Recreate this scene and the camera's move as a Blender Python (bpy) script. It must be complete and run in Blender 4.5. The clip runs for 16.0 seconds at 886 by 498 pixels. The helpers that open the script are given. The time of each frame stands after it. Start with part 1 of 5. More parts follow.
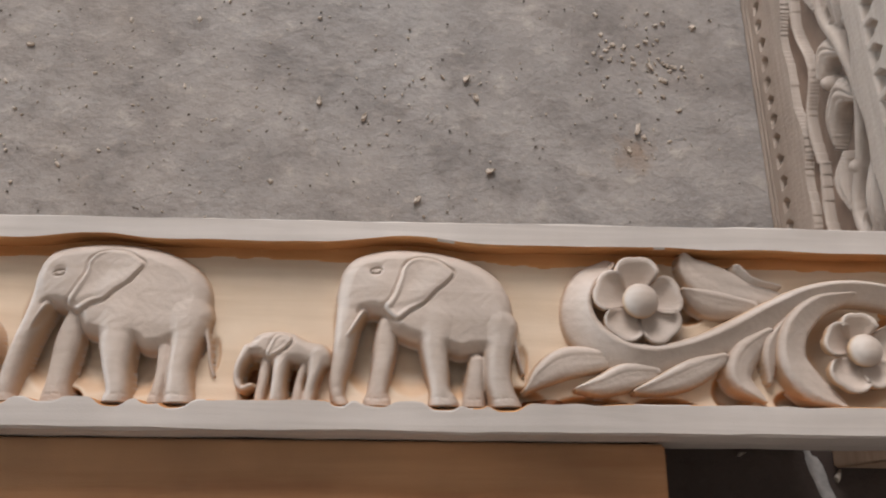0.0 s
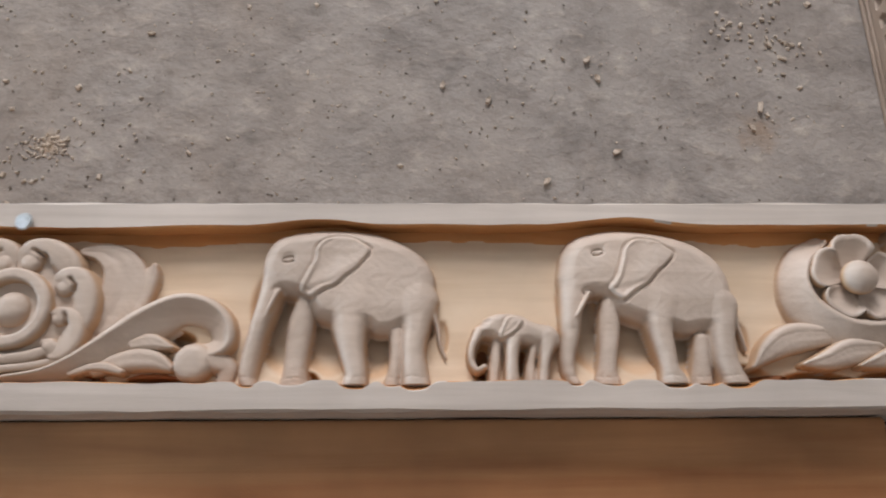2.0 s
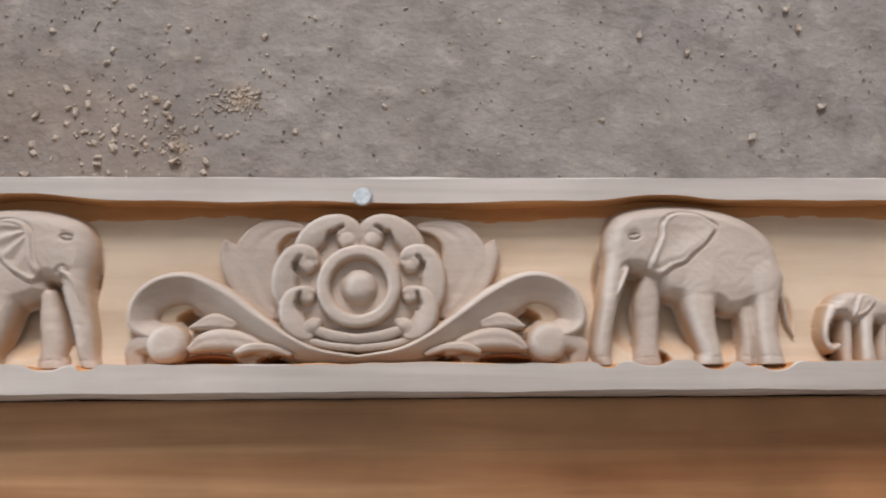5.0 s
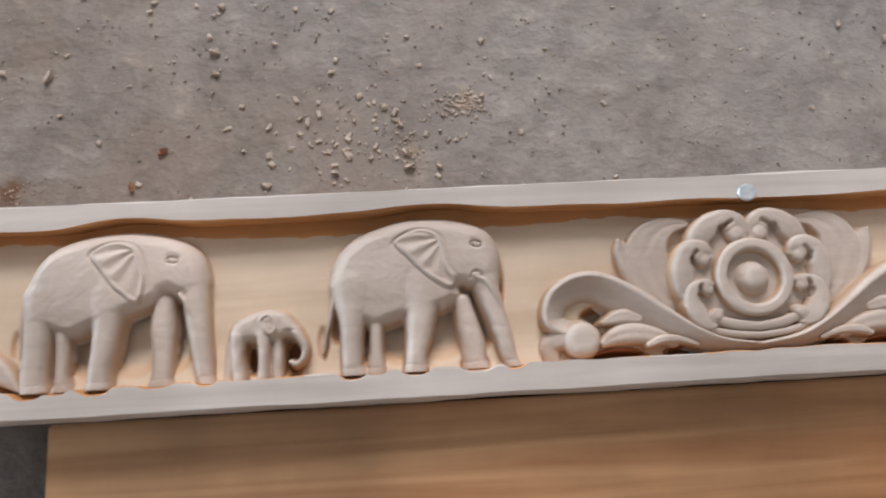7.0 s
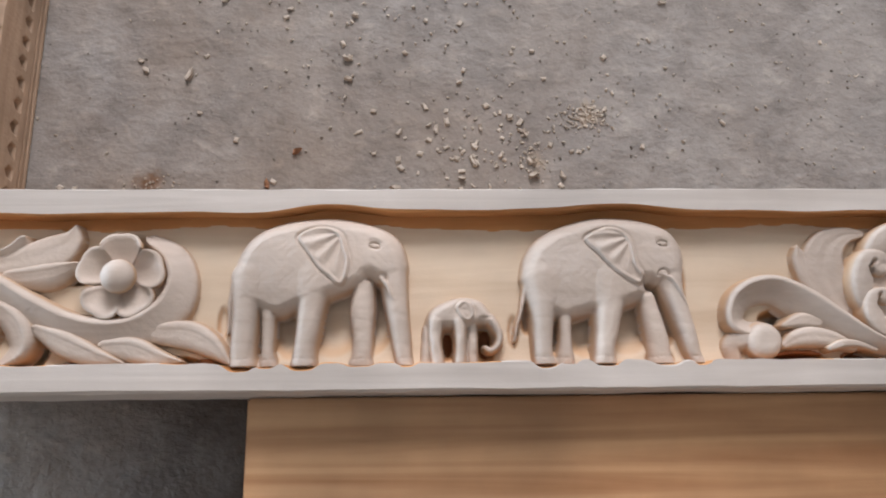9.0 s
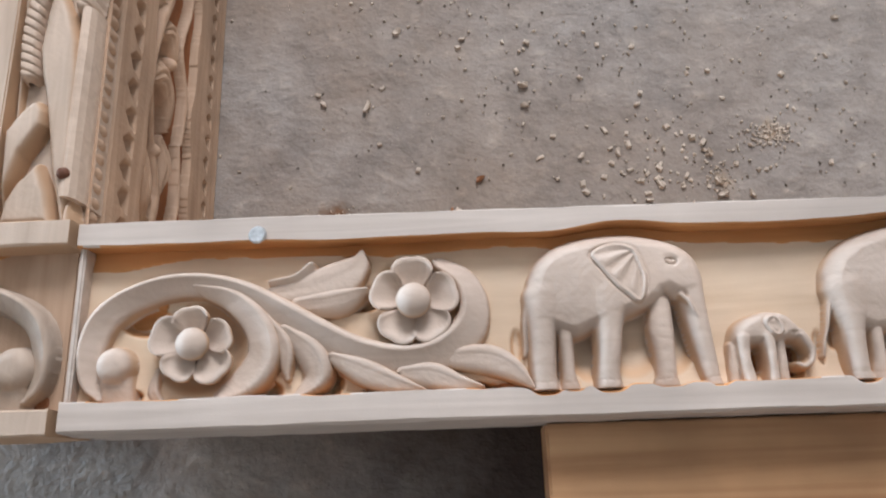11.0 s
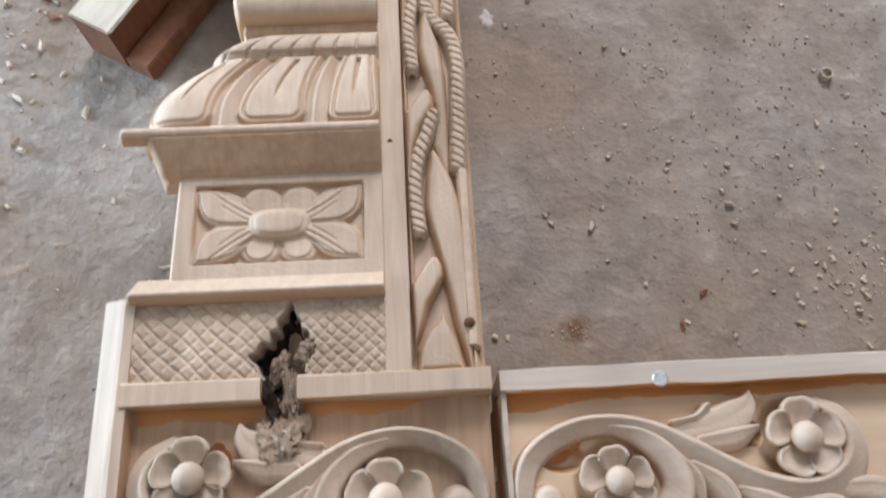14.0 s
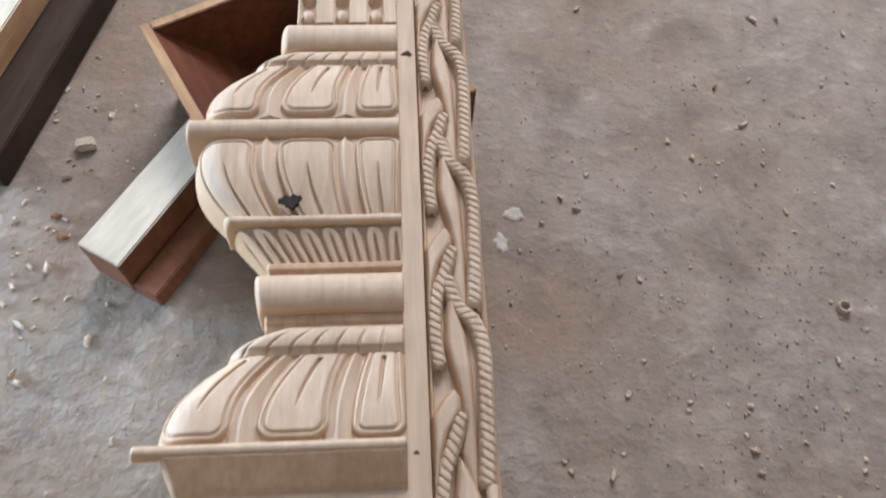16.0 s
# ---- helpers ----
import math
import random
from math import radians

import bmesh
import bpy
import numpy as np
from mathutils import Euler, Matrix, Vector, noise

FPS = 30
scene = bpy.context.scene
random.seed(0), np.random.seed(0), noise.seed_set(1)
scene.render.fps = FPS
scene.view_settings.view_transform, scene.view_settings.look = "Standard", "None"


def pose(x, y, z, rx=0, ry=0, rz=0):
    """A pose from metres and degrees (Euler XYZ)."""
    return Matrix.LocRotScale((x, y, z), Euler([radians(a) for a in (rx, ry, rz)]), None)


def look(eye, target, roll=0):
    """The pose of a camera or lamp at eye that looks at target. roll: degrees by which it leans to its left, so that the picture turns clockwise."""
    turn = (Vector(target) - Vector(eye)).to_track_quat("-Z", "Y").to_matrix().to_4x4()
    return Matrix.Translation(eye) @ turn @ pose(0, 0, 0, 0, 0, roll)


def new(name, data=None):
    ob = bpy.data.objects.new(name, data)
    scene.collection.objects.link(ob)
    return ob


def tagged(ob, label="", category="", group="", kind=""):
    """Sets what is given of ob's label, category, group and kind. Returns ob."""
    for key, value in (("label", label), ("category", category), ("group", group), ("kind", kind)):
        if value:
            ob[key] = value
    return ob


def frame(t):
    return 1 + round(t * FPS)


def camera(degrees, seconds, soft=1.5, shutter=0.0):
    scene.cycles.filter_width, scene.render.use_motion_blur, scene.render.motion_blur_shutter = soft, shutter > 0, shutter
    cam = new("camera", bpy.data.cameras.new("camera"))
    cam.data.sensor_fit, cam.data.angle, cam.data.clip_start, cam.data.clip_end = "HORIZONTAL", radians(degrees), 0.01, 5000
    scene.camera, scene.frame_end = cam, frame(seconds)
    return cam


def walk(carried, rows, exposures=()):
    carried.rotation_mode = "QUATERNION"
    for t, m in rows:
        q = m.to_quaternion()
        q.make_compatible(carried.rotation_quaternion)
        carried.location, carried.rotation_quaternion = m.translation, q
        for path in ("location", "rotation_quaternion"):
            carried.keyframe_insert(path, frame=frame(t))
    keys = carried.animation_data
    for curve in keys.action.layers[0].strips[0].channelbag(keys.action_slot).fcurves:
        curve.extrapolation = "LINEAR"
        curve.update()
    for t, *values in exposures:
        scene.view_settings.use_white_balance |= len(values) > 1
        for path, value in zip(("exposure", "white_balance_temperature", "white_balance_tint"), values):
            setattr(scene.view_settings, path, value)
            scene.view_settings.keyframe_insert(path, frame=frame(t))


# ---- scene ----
cam = camera(61.0, 16.0, soft=1.9, shutter=0.5)
PATH = [
    (0, (0.436, -0.126, 0.815), (0.487, 0.548, -1.067), 4.6),
    (0.5, (0.404, -0.125, 0.807), (0.452, 0.538, -1.079), 4.1),
    (1, (0.376, -0.127, 0.803), (0.421, 0.523, -1.088), 4.1),
    (1.5, (0.334, -0.127, 0.799), (0.394, 0.513, -1.095), 4.7),
    (2, (0.282, -0.127, 0.819), (0.33, 0.502, -1.079), 3.6),
    (2.5, (0.231, -0.127, 0.825), (0.289, 0.498, -1.074), 4.3),
    (3, (0.193, -0.125, 0.83), (0.272, 0.46, -1.081), 4.9),
    (3.2, (0.175, -0.126, 0.831), (0.237, 0.455, -1.082), 3.7),
    (5.3, (0.001, -0.086, 0.811), (0.069, 0.354, -1.138), 8.0),
    (5.5, (-0.031, -0.089, 0.819), (0.111, 0.361, -1.124), 14.8),
    (6, (-0.11, -0.072, 0.827), (0.027, 0.363, -1.121), 12.9),
    (6.5, (-0.179, -0.066, 0.829), (-0.071, 0.347, -1.125), 9.0),
    (7, (-0.244, -0.078, 0.832), (-0.145, 0.345, -1.121), 9.5),
    (7.5, (-0.29, -0.09, 0.839), (-0.216, 0.35, -1.11), 7.2),
    (8, (-0.319, -0.097, 0.844), (-0.245, 0.351, -1.104), 8.3),
    (8.2, (-0.329, -0.099, 0.846), (-0.255, 0.356, -1.1), 8.0),
    (10.3, (-0.489, -0.097, 0.84), (-0.481, 0.415, -1.093), 0.5),
    (10.5, (-0.513, -0.107, 0.826), (-0.558, 0.407, -1.107), -5.6),
    (11, (-0.563, -0.104, 0.824), (-0.563, 0.488, -1.087), -2.5),
    (11.5, (-0.613, -0.129, 0.858), (-0.542, 0.517, -1.034), 4.8),
    (12, (-0.688, -0.134, 0.855), (-0.612, 0.524, -1.032), 5.8),
    (12.5, (-0.762, -0.118, 0.857), (-0.709, 0.508, -1.042), 3.9),
    (13, (-0.816, -0.094, 0.863), (-0.77, 0.526, -1.038), 1.9),
    (13.5, (-0.862, -0.065, 0.89), (-0.803, 0.609, -0.993), 1.7),
    (14, (-0.884, -0.043, 0.916), (-0.808, 0.683, -0.946), 2.6),
    (14.5, (-0.897, -0.008, 0.95), (-0.828, 0.797, -0.88), 1.4),
    (15, (-0.904, 0.028, 0.964), (-0.813, 0.873, -0.847), 2.5),
    (15.5, (-0.918, 0.077, 0.971), (-0.796, 1.001, -0.799), 4.1),
    (16, (-0.912, 0.14, 0.964), (-0.791, 1.102, -0.785), 4.5),
]
walk(cam, [(t, pose(0, 0, 0, 0, 0, 0.52) @ look(eye, target, roll)) for t, eye, target, roll in PATH],
     exposures=[(0.0, -0.41, 6550, 10), (1.2, -0.46, 6550, 10), (2.2, -0.43, 6500, 10), (3.0, -0.41, 6450, 10), (5.5, -0.39, 6380, 10), (8.0, -0.35, 6230, 10), (10.5, -0.21, 6270, 10), (12.5, -0.22, 6320, 10), (13.5, -0.3, 6480, 10), (14.5, -0.38, 6400, 10), (16.0, -0.45, 6450, 10)])

# ---- world and light ----
world = bpy.data.worlds.new("workshop_sky")
world.use_nodes = True
scene.world = world
wn = world.node_tree.nodes
sky = wn.new("ShaderNodeTexSky")
sky.sky_type, sky.sun_disc = "NISHITA", False
sky.sun_elevation, sky.sun_rotation = radians(40), radians(10)
world.node_tree.links.new(sky.outputs[0], wn["Background"].inputs[0])
wn["Background"].inputs[1].default_value = 0.06


def opening_light(name, eye, target, sx, sy, watts, colour):
    lamp = bpy.data.lights.new(name, "AREA")
    lamp.shape, lamp.size, lamp.size_y = "RECTANGLE", sx, sy
    lamp.energy, lamp.color = watts, colour
    ob = new(name, lamp)
    ob.matrix_world = look(eye, target)
    return ob


# daylight through the wide doorway beyond the jambs, and the cooler doorway on its other side
opening_light("daylight_north", (-0.3, 3.6, 2.7), (-0.3, 0.2, 0.3), 1.9, 1.4, 222, (1.0, 0.955, 0.975))
opening_light("daylight_west", (-3.9, 1.22, 0.46), (-0.8, 0.60, 0.3), 1.9, 0.7, 310, (0.64, 0.82, 1.0))

# ---- materials ----


def material(name, dark, light, rough=0.6, grain=(6, 90, 90), bump=0.15, stain=0.35, fine=900.0, metal=0.0, spec=0.3, cut_shade=None, steep=(0.35, 0.85)):
    """Two-scale procedural surface: long grain or mottling, fine tooth and broad stains."""
    m = bpy.data.materials.new(name)
    m.use_nodes = True
    nt = m.node_tree
    n, l = nt.nodes, nt.links
    b = n["Principled BSDF"]
    co = n.new("ShaderNodeTexCoord")
    mp = n.new("ShaderNodeMapping")
    mp.inputs["Scale"].default_value = grain
    l.new(co.outputs["Object"], mp.inputs[0])
    g = n.new("ShaderNodeTexNoise")
    g.inputs["Scale"].default_value, g.inputs["Detail"].default_value, g.inputs["Distortion"].default_value = 1.0, 6.0, 0.6
    l.new(mp.outputs[0], g.inputs["Vector"])
    ramp = n.new("ShaderNodeValToRGB")
    ramp.color_ramp.elements[0].position, ramp.color_ramp.elements[1].position = 0.30, 0.68
    ramp.color_ramp.elements[0].color, ramp.color_ramp.elements[1].color = (*dark, 1), (*light, 1)
    l.new(g.outputs["Fac"], ramp.inputs[0])
    s = n.new("ShaderNodeTexNoise")
    s.inputs["Scale"].default_value, s.inputs["Detail"].default_value = 9.0, 5.0
    l.new(co.outputs["Object"], s.inputs["Vector"])
    sr = n.new("ShaderNodeMapRange")
    sr.inputs["From Min"].default_value, sr.inputs["From Max"].default_value = 0.3, 0.7
    sr.inputs["To Min"].default_value, sr.inputs["To Max"].default_value = 1.0 - stain, 1.0 + stain * 0.35
    l.new(s.outputs["Fac"], sr.inputs["Value"])
    mx = n.new("ShaderNodeMix")
    mx.data_type, mx.blend_type = "RGBA", "MULTIPLY"
    mx.inputs["Factor"].default_value = 1.0
    l.new(ramp.outputs[0], mx.inputs["A"])
    l.new(sr.outputs[0], mx.inputs["B"])
    colour = mx.outputs["Result"]
    if cut_shade:
        # dusty worn tops; steep sides, by normal, get fresh-cut orange with shade painted in
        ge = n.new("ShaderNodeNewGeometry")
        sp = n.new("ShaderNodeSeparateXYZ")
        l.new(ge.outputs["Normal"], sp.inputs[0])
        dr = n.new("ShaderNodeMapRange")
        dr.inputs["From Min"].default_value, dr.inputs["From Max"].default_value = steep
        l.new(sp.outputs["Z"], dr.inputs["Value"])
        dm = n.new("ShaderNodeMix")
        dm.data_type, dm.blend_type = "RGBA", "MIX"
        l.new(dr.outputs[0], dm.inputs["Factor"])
        dm.inputs["A"].default_value = (*cut_shade, 1)
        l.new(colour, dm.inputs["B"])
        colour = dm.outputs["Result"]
    l.new(colour, b.inputs["Base Color"])
    f = n.new("ShaderNodeTexNoise")
    f.inputs["Scale"].default_value, f.inputs["Detail"].default_value = fine, 3.0
    l.new(co.outputs["Object"], f.inputs["Vector"])
    ad = n.new("ShaderNodeMath")
    l.new(f.outputs["Fac"], ad.inputs[0])
    l.new(g.outputs["Fac"], ad.inputs[1])
    bp = n.new("ShaderNodeBump")
    bp.inputs["Strength"].default_value, bp.inputs["Distance"].default_value = bump, 0.0015
    l.new(ad.outputs[0], bp.inputs["Height"])
    l.new(bp.outputs[0], b.inputs["Normal"])
    b.inputs["Roughness"].default_value, b.inputs["Metallic"].default_value = rough, metal
    b.inputs["Specular IOR Level"].default_value = spec
    return m


CARVED = material("sanded_pale_wood", (0.525, 0.428, 0.353), (0.600, 0.500, 0.424), 0.62, (10, 120, 120), 0.19, 0.24, 620.0, cut_shade=(0.52, 0.335, 0.195), steep=(0.05, 0.50))
# fresh-cut orange, deepened to hold the warm shade under the rims
RECESS = material("fresh_cut_shade_wood", (0.50, 0.225, 0.080), (0.63, 0.315, 0.125), 0.6, (7, 70, 70), 0.15, 0.22)
GROUNDWOOD = material("cleaned_ground_wood", (0.60, 0.460, 0.325), (0.72, 0.580, 0.435), 0.6, (6, 60, 60), 0.15, 0.20, cut_shade=(0.53, 0.290, 0.140), steep=(0.50, 0.93))
# red cut wood, darkened to carry the shade of deep pockets
POCKET = material("pocket_shade_red_wood", (0.25, 0.090, 0.036), (0.36, 0.150, 0.062), 0.6, (40, 14, 40), 0.25, 0.3)
RIM = material("planed_rim_wood", (0.49, 0.428, 0.376), (0.61, 0.545, 0.488), 0.5, (5, 110, 110), 0.12, 0.18)
COLUMN = material("pale_column_wood", (0.49, 0.390, 0.305), (0.61, 0.498, 0.402), 0.6, (120, 9, 120), 0.18, 0.16, cut_shade=(0.51, 0.345, 0.220), steep=(0.30, 0.90))
ROPE = material("pale_rope_wood", (0.54, 0.428, 0.335), (0.66, 0.535, 0.430), 0.6, (120, 9, 120), 0.18, 0.16)
REVEAL = material("carved_reveal_wood", (0.45, 0.305, 0.205), (0.57, 0.405, 0.285), 0.6, (110, 8, 110), 0.2, 0.25)
PLANK = material("orange_plank_wood", (0.29, 0.116, 0.043), (0.51, 0.262, 0.118), 0.42, (2.2, 46, 46), 0.14, 0.32)
TIMBER = material("bare_white_timber", (0.57, 0.54, 0.465), (0.68, 0.655, 0.575), 0.7, (20, 90, 90), 0.3, 0.15)
REDWOOD = material("red_brown_timber", (0.135, 0.055, 0.031), (0.21, 0.092, 0.052), 0.6, (60, 60, 12), 0.25, 0.3)
CHIP = material("wood_chip", (0.46, 0.385, 0.315), (0.68, 0.595, 0.50), 0.7, (40, 200, 200), 0.3, 0.3)
CHIP_RED = material("red_wood_chip", (0.27, 0.12, 0.06), (0.42, 0.22, 0.12), 0.7, (40, 200, 200), 0.3, 0.3)
ROT = material("dark_rotten_knot", (0.006, 0.005, 0.004), (0.075, 0.052, 0.040), 0.85, (70, 45, 70), 0.5, 0.5)
# the same pocket shade in a greyer wood colour
POCKET_GREY = material("pocket_shade_grey_wood", (0.20, 0.135, 0.098), (0.30, 0.215, 0.160), 0.65, (40, 14, 40), 0.25, 0.3)
WEATHERED = material("weathered_column_wood", (0.47, 0.372, 0.292), (0.63, 0.520, 0.425), 0.65, (60, 20, 60), 0.2, 0.30)
DEADWOOD = material("grey_dead_wood", (0.19, 0.135, 0.100), (0.52, 0.41, 0.32), 0.8, (150, 26, 90), 0.6, 0.45)
CRATE = material("dark_red_board", (0.095, 0.030, 0.016), (0.165, 0.056, 0.030), 0.6, (9, 60, 60), 0.2, 0.3)
SAWN = material("sawn_tan_edge", (0.36, 0.22, 0.13), (0.50, 0.33, 0.20), 0.7, (12, 90, 90), 0.3, 0.2)
LIME = material("spilt_white_paint", (0.42, 0.40, 0.38), (0.60, 0.58, 0.55), 0.7, (90, 90, 90), 0.4, 0.35)
# reveal wood again, with the cool side light put into its colour
COOL_REVEAL = material("cool_lit_reveal_wood", (0.40, 0.325, 0.265), (0.50, 0.415, 0.345), 0.65, (110, 8, 110), 0.2, 0.2)
# near-black wood that stands in for deep shade near the floor
DARK = material("dark_shade_board", (0.025, 0.016, 0.012), (0.05, 0.034, 0.026), 0.7, (9, 60, 9), 0.2, 0.3)
STEEL = material("dull_nail_steel", (0.46, 0.48, 0.49), (0.66, 0.69, 0.70), 0.42, (300, 300, 300), 0.3, 0.2, metal=0.7)
WALLS = material("pale_bounce_wall", (0.55, 0.52, 0.485), (0.68, 0.65, 0.61), 0.9, (3, 3, 3), 0.3, 0.25)


def paler_end(m, pale):
    """The plank's colour gets paler towards its -x end."""
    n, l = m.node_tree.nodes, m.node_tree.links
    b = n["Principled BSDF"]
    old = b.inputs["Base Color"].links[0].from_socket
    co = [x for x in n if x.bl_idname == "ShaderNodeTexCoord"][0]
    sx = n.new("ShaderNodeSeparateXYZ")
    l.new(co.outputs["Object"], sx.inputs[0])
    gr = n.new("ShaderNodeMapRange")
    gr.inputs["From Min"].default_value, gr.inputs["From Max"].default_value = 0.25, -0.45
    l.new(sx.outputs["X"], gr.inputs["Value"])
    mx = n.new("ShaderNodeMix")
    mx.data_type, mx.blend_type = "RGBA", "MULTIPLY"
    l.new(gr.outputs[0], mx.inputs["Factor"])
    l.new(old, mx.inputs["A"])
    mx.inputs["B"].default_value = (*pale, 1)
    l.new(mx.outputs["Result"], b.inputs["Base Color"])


paler_end(PLANK, (1.12, 1.36, 1.62))

# tone of the unseen near wall, set for how much light it bounces
BOUNCE = material("bounce_wall_boards", (0.27, 0.222, 0.185), (0.36, 0.305, 0.262), 0.85, (14, 3, 60), 0.3, 0.3)


def concrete():
    """Rough trowelled concrete: flaked skin, pits, pale specks, dusty brown thicker towards the half-column, dark
    beside the bench.
    """
    m = bpy.data.materials.new("worn_concrete")
    m.use_nodes = True
    n, l = m.node_tree.nodes, m.node_tree.links
    b = n["Principled BSDF"]
    b.inputs["Roughness"].default_value, b.inputs["Specular IOR Level"].default_value = 0.82, 0.25
    co = n.new("ShaderNodeTexCoord").outputs["Object"]

    def cloud(scale, detail=6.0, rough=0.6, warp=0.0, stretch=None):
        x = n.new("ShaderNodeTexNoise")
        for key, val in (("Scale", scale), ("Detail", detail), ("Roughness", rough), ("Distortion", warp)):
            x.inputs[key].default_value = val
        if stretch:
            mp = n.new("ShaderNodeMapping")
            mp.inputs["Scale"].default_value, mp.inputs["Rotation"].default_value = stretch, (0, 0, 0.25)
            l.new(co, mp.inputs[0])
            l.new(mp.outputs[0], x.inputs["Vector"])
        else:
            l.new(co, x.inputs["Vector"])
        return x.outputs["Fac"]

    def span(value, lo, hi, to_lo=0.0, to_hi=1.0):
        x = n.new("ShaderNodeMapRange")
        for key, val in (("From Min", lo), ("From Max", hi), ("To Min", to_lo), ("To Max", to_hi)):
            x.inputs[key].default_value = val
        l.new(value, x.inputs["Value"])
        return x.outputs[0]

    def math2(op, p, q):
        x = n.new("ShaderNodeMath")
        x.operation = op
        for i, val in enumerate((p, q)):
            if isinstance(val, float):
                x.inputs[i].default_value = val
            else:
                l.new(val, x.inputs[i])
        return x.outputs[0]

    def blend(kind, fac, p, q):
        x = n.new("ShaderNodeMix")
        x.data_type, x.blend_type = "RGBA", kind
        for key, val in (("Factor", fac), ("A", p), ("B", q)):
            if isinstance(val, tuple):
                x.inputs[key].default_value = (*val, 1)
            elif isinstance(val, float):
                x.inputs[key].default_value = val
            else:
                l.new(val, x.inputs[key])
        return x.outputs["Result"]

    skin = cloud(30, 5.0, 0.56, 0.0, (1.0, 1.35, 1.0))
    grit = cloud(190, 3.0, 0.6)
    broad = cloud(3.1, 8.0, 0.62)
    mottle = cloud(13, 9.0, 0.70, 0.3)
    colour = blend("MIX", span(mottle, 0.34, 0.66), (0.256, 0.239, 0.224), (0.370, 0.344, 0.318))
    xyz = n.new("ShaderNodeSeparateXYZ")
    l.new(co, xyz.inputs[0])
    dusty = math2("MULTIPLY", span(broad, 0.36, 0.62, 0.10, 0.95), span(xyz.outputs["X"], 0.30, -0.65, 0.25, 1.0))
    colour = blend("MIX", dusty, colour, (0.248, 0.198, 0.158))
    # dark damp-looking stains and rubbed pale places
    colour = blend("MULTIPLY", 1.0, colour, blend("MIX", span(cloud(8.5, 8.0, 0.70, 0.4), 0.32, 0.54), (0.70, 0.685, 0.68), (1.0, 1.0, 1.0)))
    colour = blend("MULTIPLY", span(skin, 0.56, 0.70, 0.0, 0.85), colour, (1.30, 1.28, 1.24))
    colour = blend("MULTIPLY", span(skin, 0.40, 0.30, 0.0, 0.8), colour, (0.78, 0.76, 0.75))
    # rust, dirt and trodden-in sawdust
    for sx, sy, r, tint, full in ((-0.690, 0.190, 0.030, (0.150, 0.075, 0.035), 0.9), (-0.165, 0.279, 0.026, (0.42, 0.32, 0.225), 0.8), (-0.232, 0.218, 0.017, (0.42, 0.32, 0.225), 0.8), (0.690, 0.298, 0.040, (0.27, 0.175, 0.105), 0.5)):
        away = n.new("ShaderNodeVectorMath")
        away.operation = "DISTANCE"
        l.new(co, away.inputs[0])
        away.inputs[1].default_value = (sx, sy, 0)
        wander = math2("ADD", away.outputs["Value"], math2("MULTIPLY", cloud(55, 5.0, 0.65), r * 1.6))
        colour = blend("MIX", span(wander, r * 1.55, r * 0.9, 0.0, full), colour, tint)
    colour = blend("MULTIPLY", span(grit, 0.60, 0.74, 0.0, 0.6), colour, (1.35, 1.33, 1.28))
    colour = blend("MULTIPLY", span(grit, 0.38, 0.26, 0.0, 0.7), colour, (0.66, 0.64, 0.62))
    # a dark brown patch with a wandering edge, on the side where the bench stands
    patch_x = math2("ADD", xyz.outputs["X"], math2("MULTIPLY", cloud(7.0, 6.0, 0.62), 0.42))
    bench_dark = math2("MULTIPLY", span(patch_x, -0.56, -0.30), span(xyz.outputs["Y"], 0.0, -0.04))
    colour = blend("MIX", math2("MULTIPLY", bench_dark, 0.88), colour, (0.050, 0.031, 0.024))
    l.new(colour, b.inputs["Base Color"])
    rough_part = span(broad, 0.66, 0.36, 0.45, 1.0)
    relief_sum = math2("ADD", math2("MULTIPLY", skin, rough_part), math2("MULTIPLY", grit, 0.13))
    relief_sum = math2("ADD", relief_sum, math2("MULTIPLY", cloud(75, 4.0, 0.6), 0.34))
    bp = n.new("ShaderNodeBump")
    bp.inputs["Strength"].default_value, bp.inputs["Distance"].default_value = 0.85, 0.0062
    l.new(relief_sum, bp.inputs["Height"])
    l.new(bp.outputs[0], b.inputs["Normal"])
    return m


FLOOR = concrete()

# ---- building helpers ----


def finish(name, me, mat, parent=None, label="", smooth=False):
    me.materials.append(mat)
    if smooth:
        me.polygons.foreach_set("use_smooth", [True] * len(me.polygons))
    ob = new(name, me)
    if parent is not None:
        ob.parent = parent
    if label:
        ob["label"] = label
    return ob


def part(name, bm, mat, parent=None, label="", smooth=False):
    me = bpy.data.meshes.new(name)
    bm.normal_update()
    bm.to_mesh(me)
    bm.free()
    return finish(name, me, mat, parent, label, smooth)


def second(ob, mat, test):
    """Gives the faces whose normal passes the test a second material."""
    ob.data.materials.append(mat)
    for p in ob.data.polygons:
        if test(p.normal):
            p.material_index = 1
    return ob


def thing(name, label, category, group="", kind="", at=(0, 0, 0)):
    ob = new(name)
    ob.empty_display_size = 0.05
    ob.location = at
    return tagged(ob, label, category, group, kind)


def block(x0, x1, y0, y1, z0, z1, bevel=0.002, wob=0.0, seg=2):
    x0, x1, y0, y1 = min(x0, x1), max(x0, x1), min(y0, y1), max(y0, y1)
    bm = bmesh.new()
    bmesh.ops.create_cube(bm, size=1)
    for v in bm.verts:
        v.co = Vector(((x0, x1)[v.co.x > 0], (y0, y1)[v.co.y > 0], (z0, z1)[v.co.z > 0]))
        if wob:
            v.co += Vector([random.uniform(-wob, wob) for _ in range(3)])
    if bevel:
        bmesh.ops.bevel(bm, geom=list(bm.edges), offset=bevel, segments=seg, affect="EDGES")
    return bm


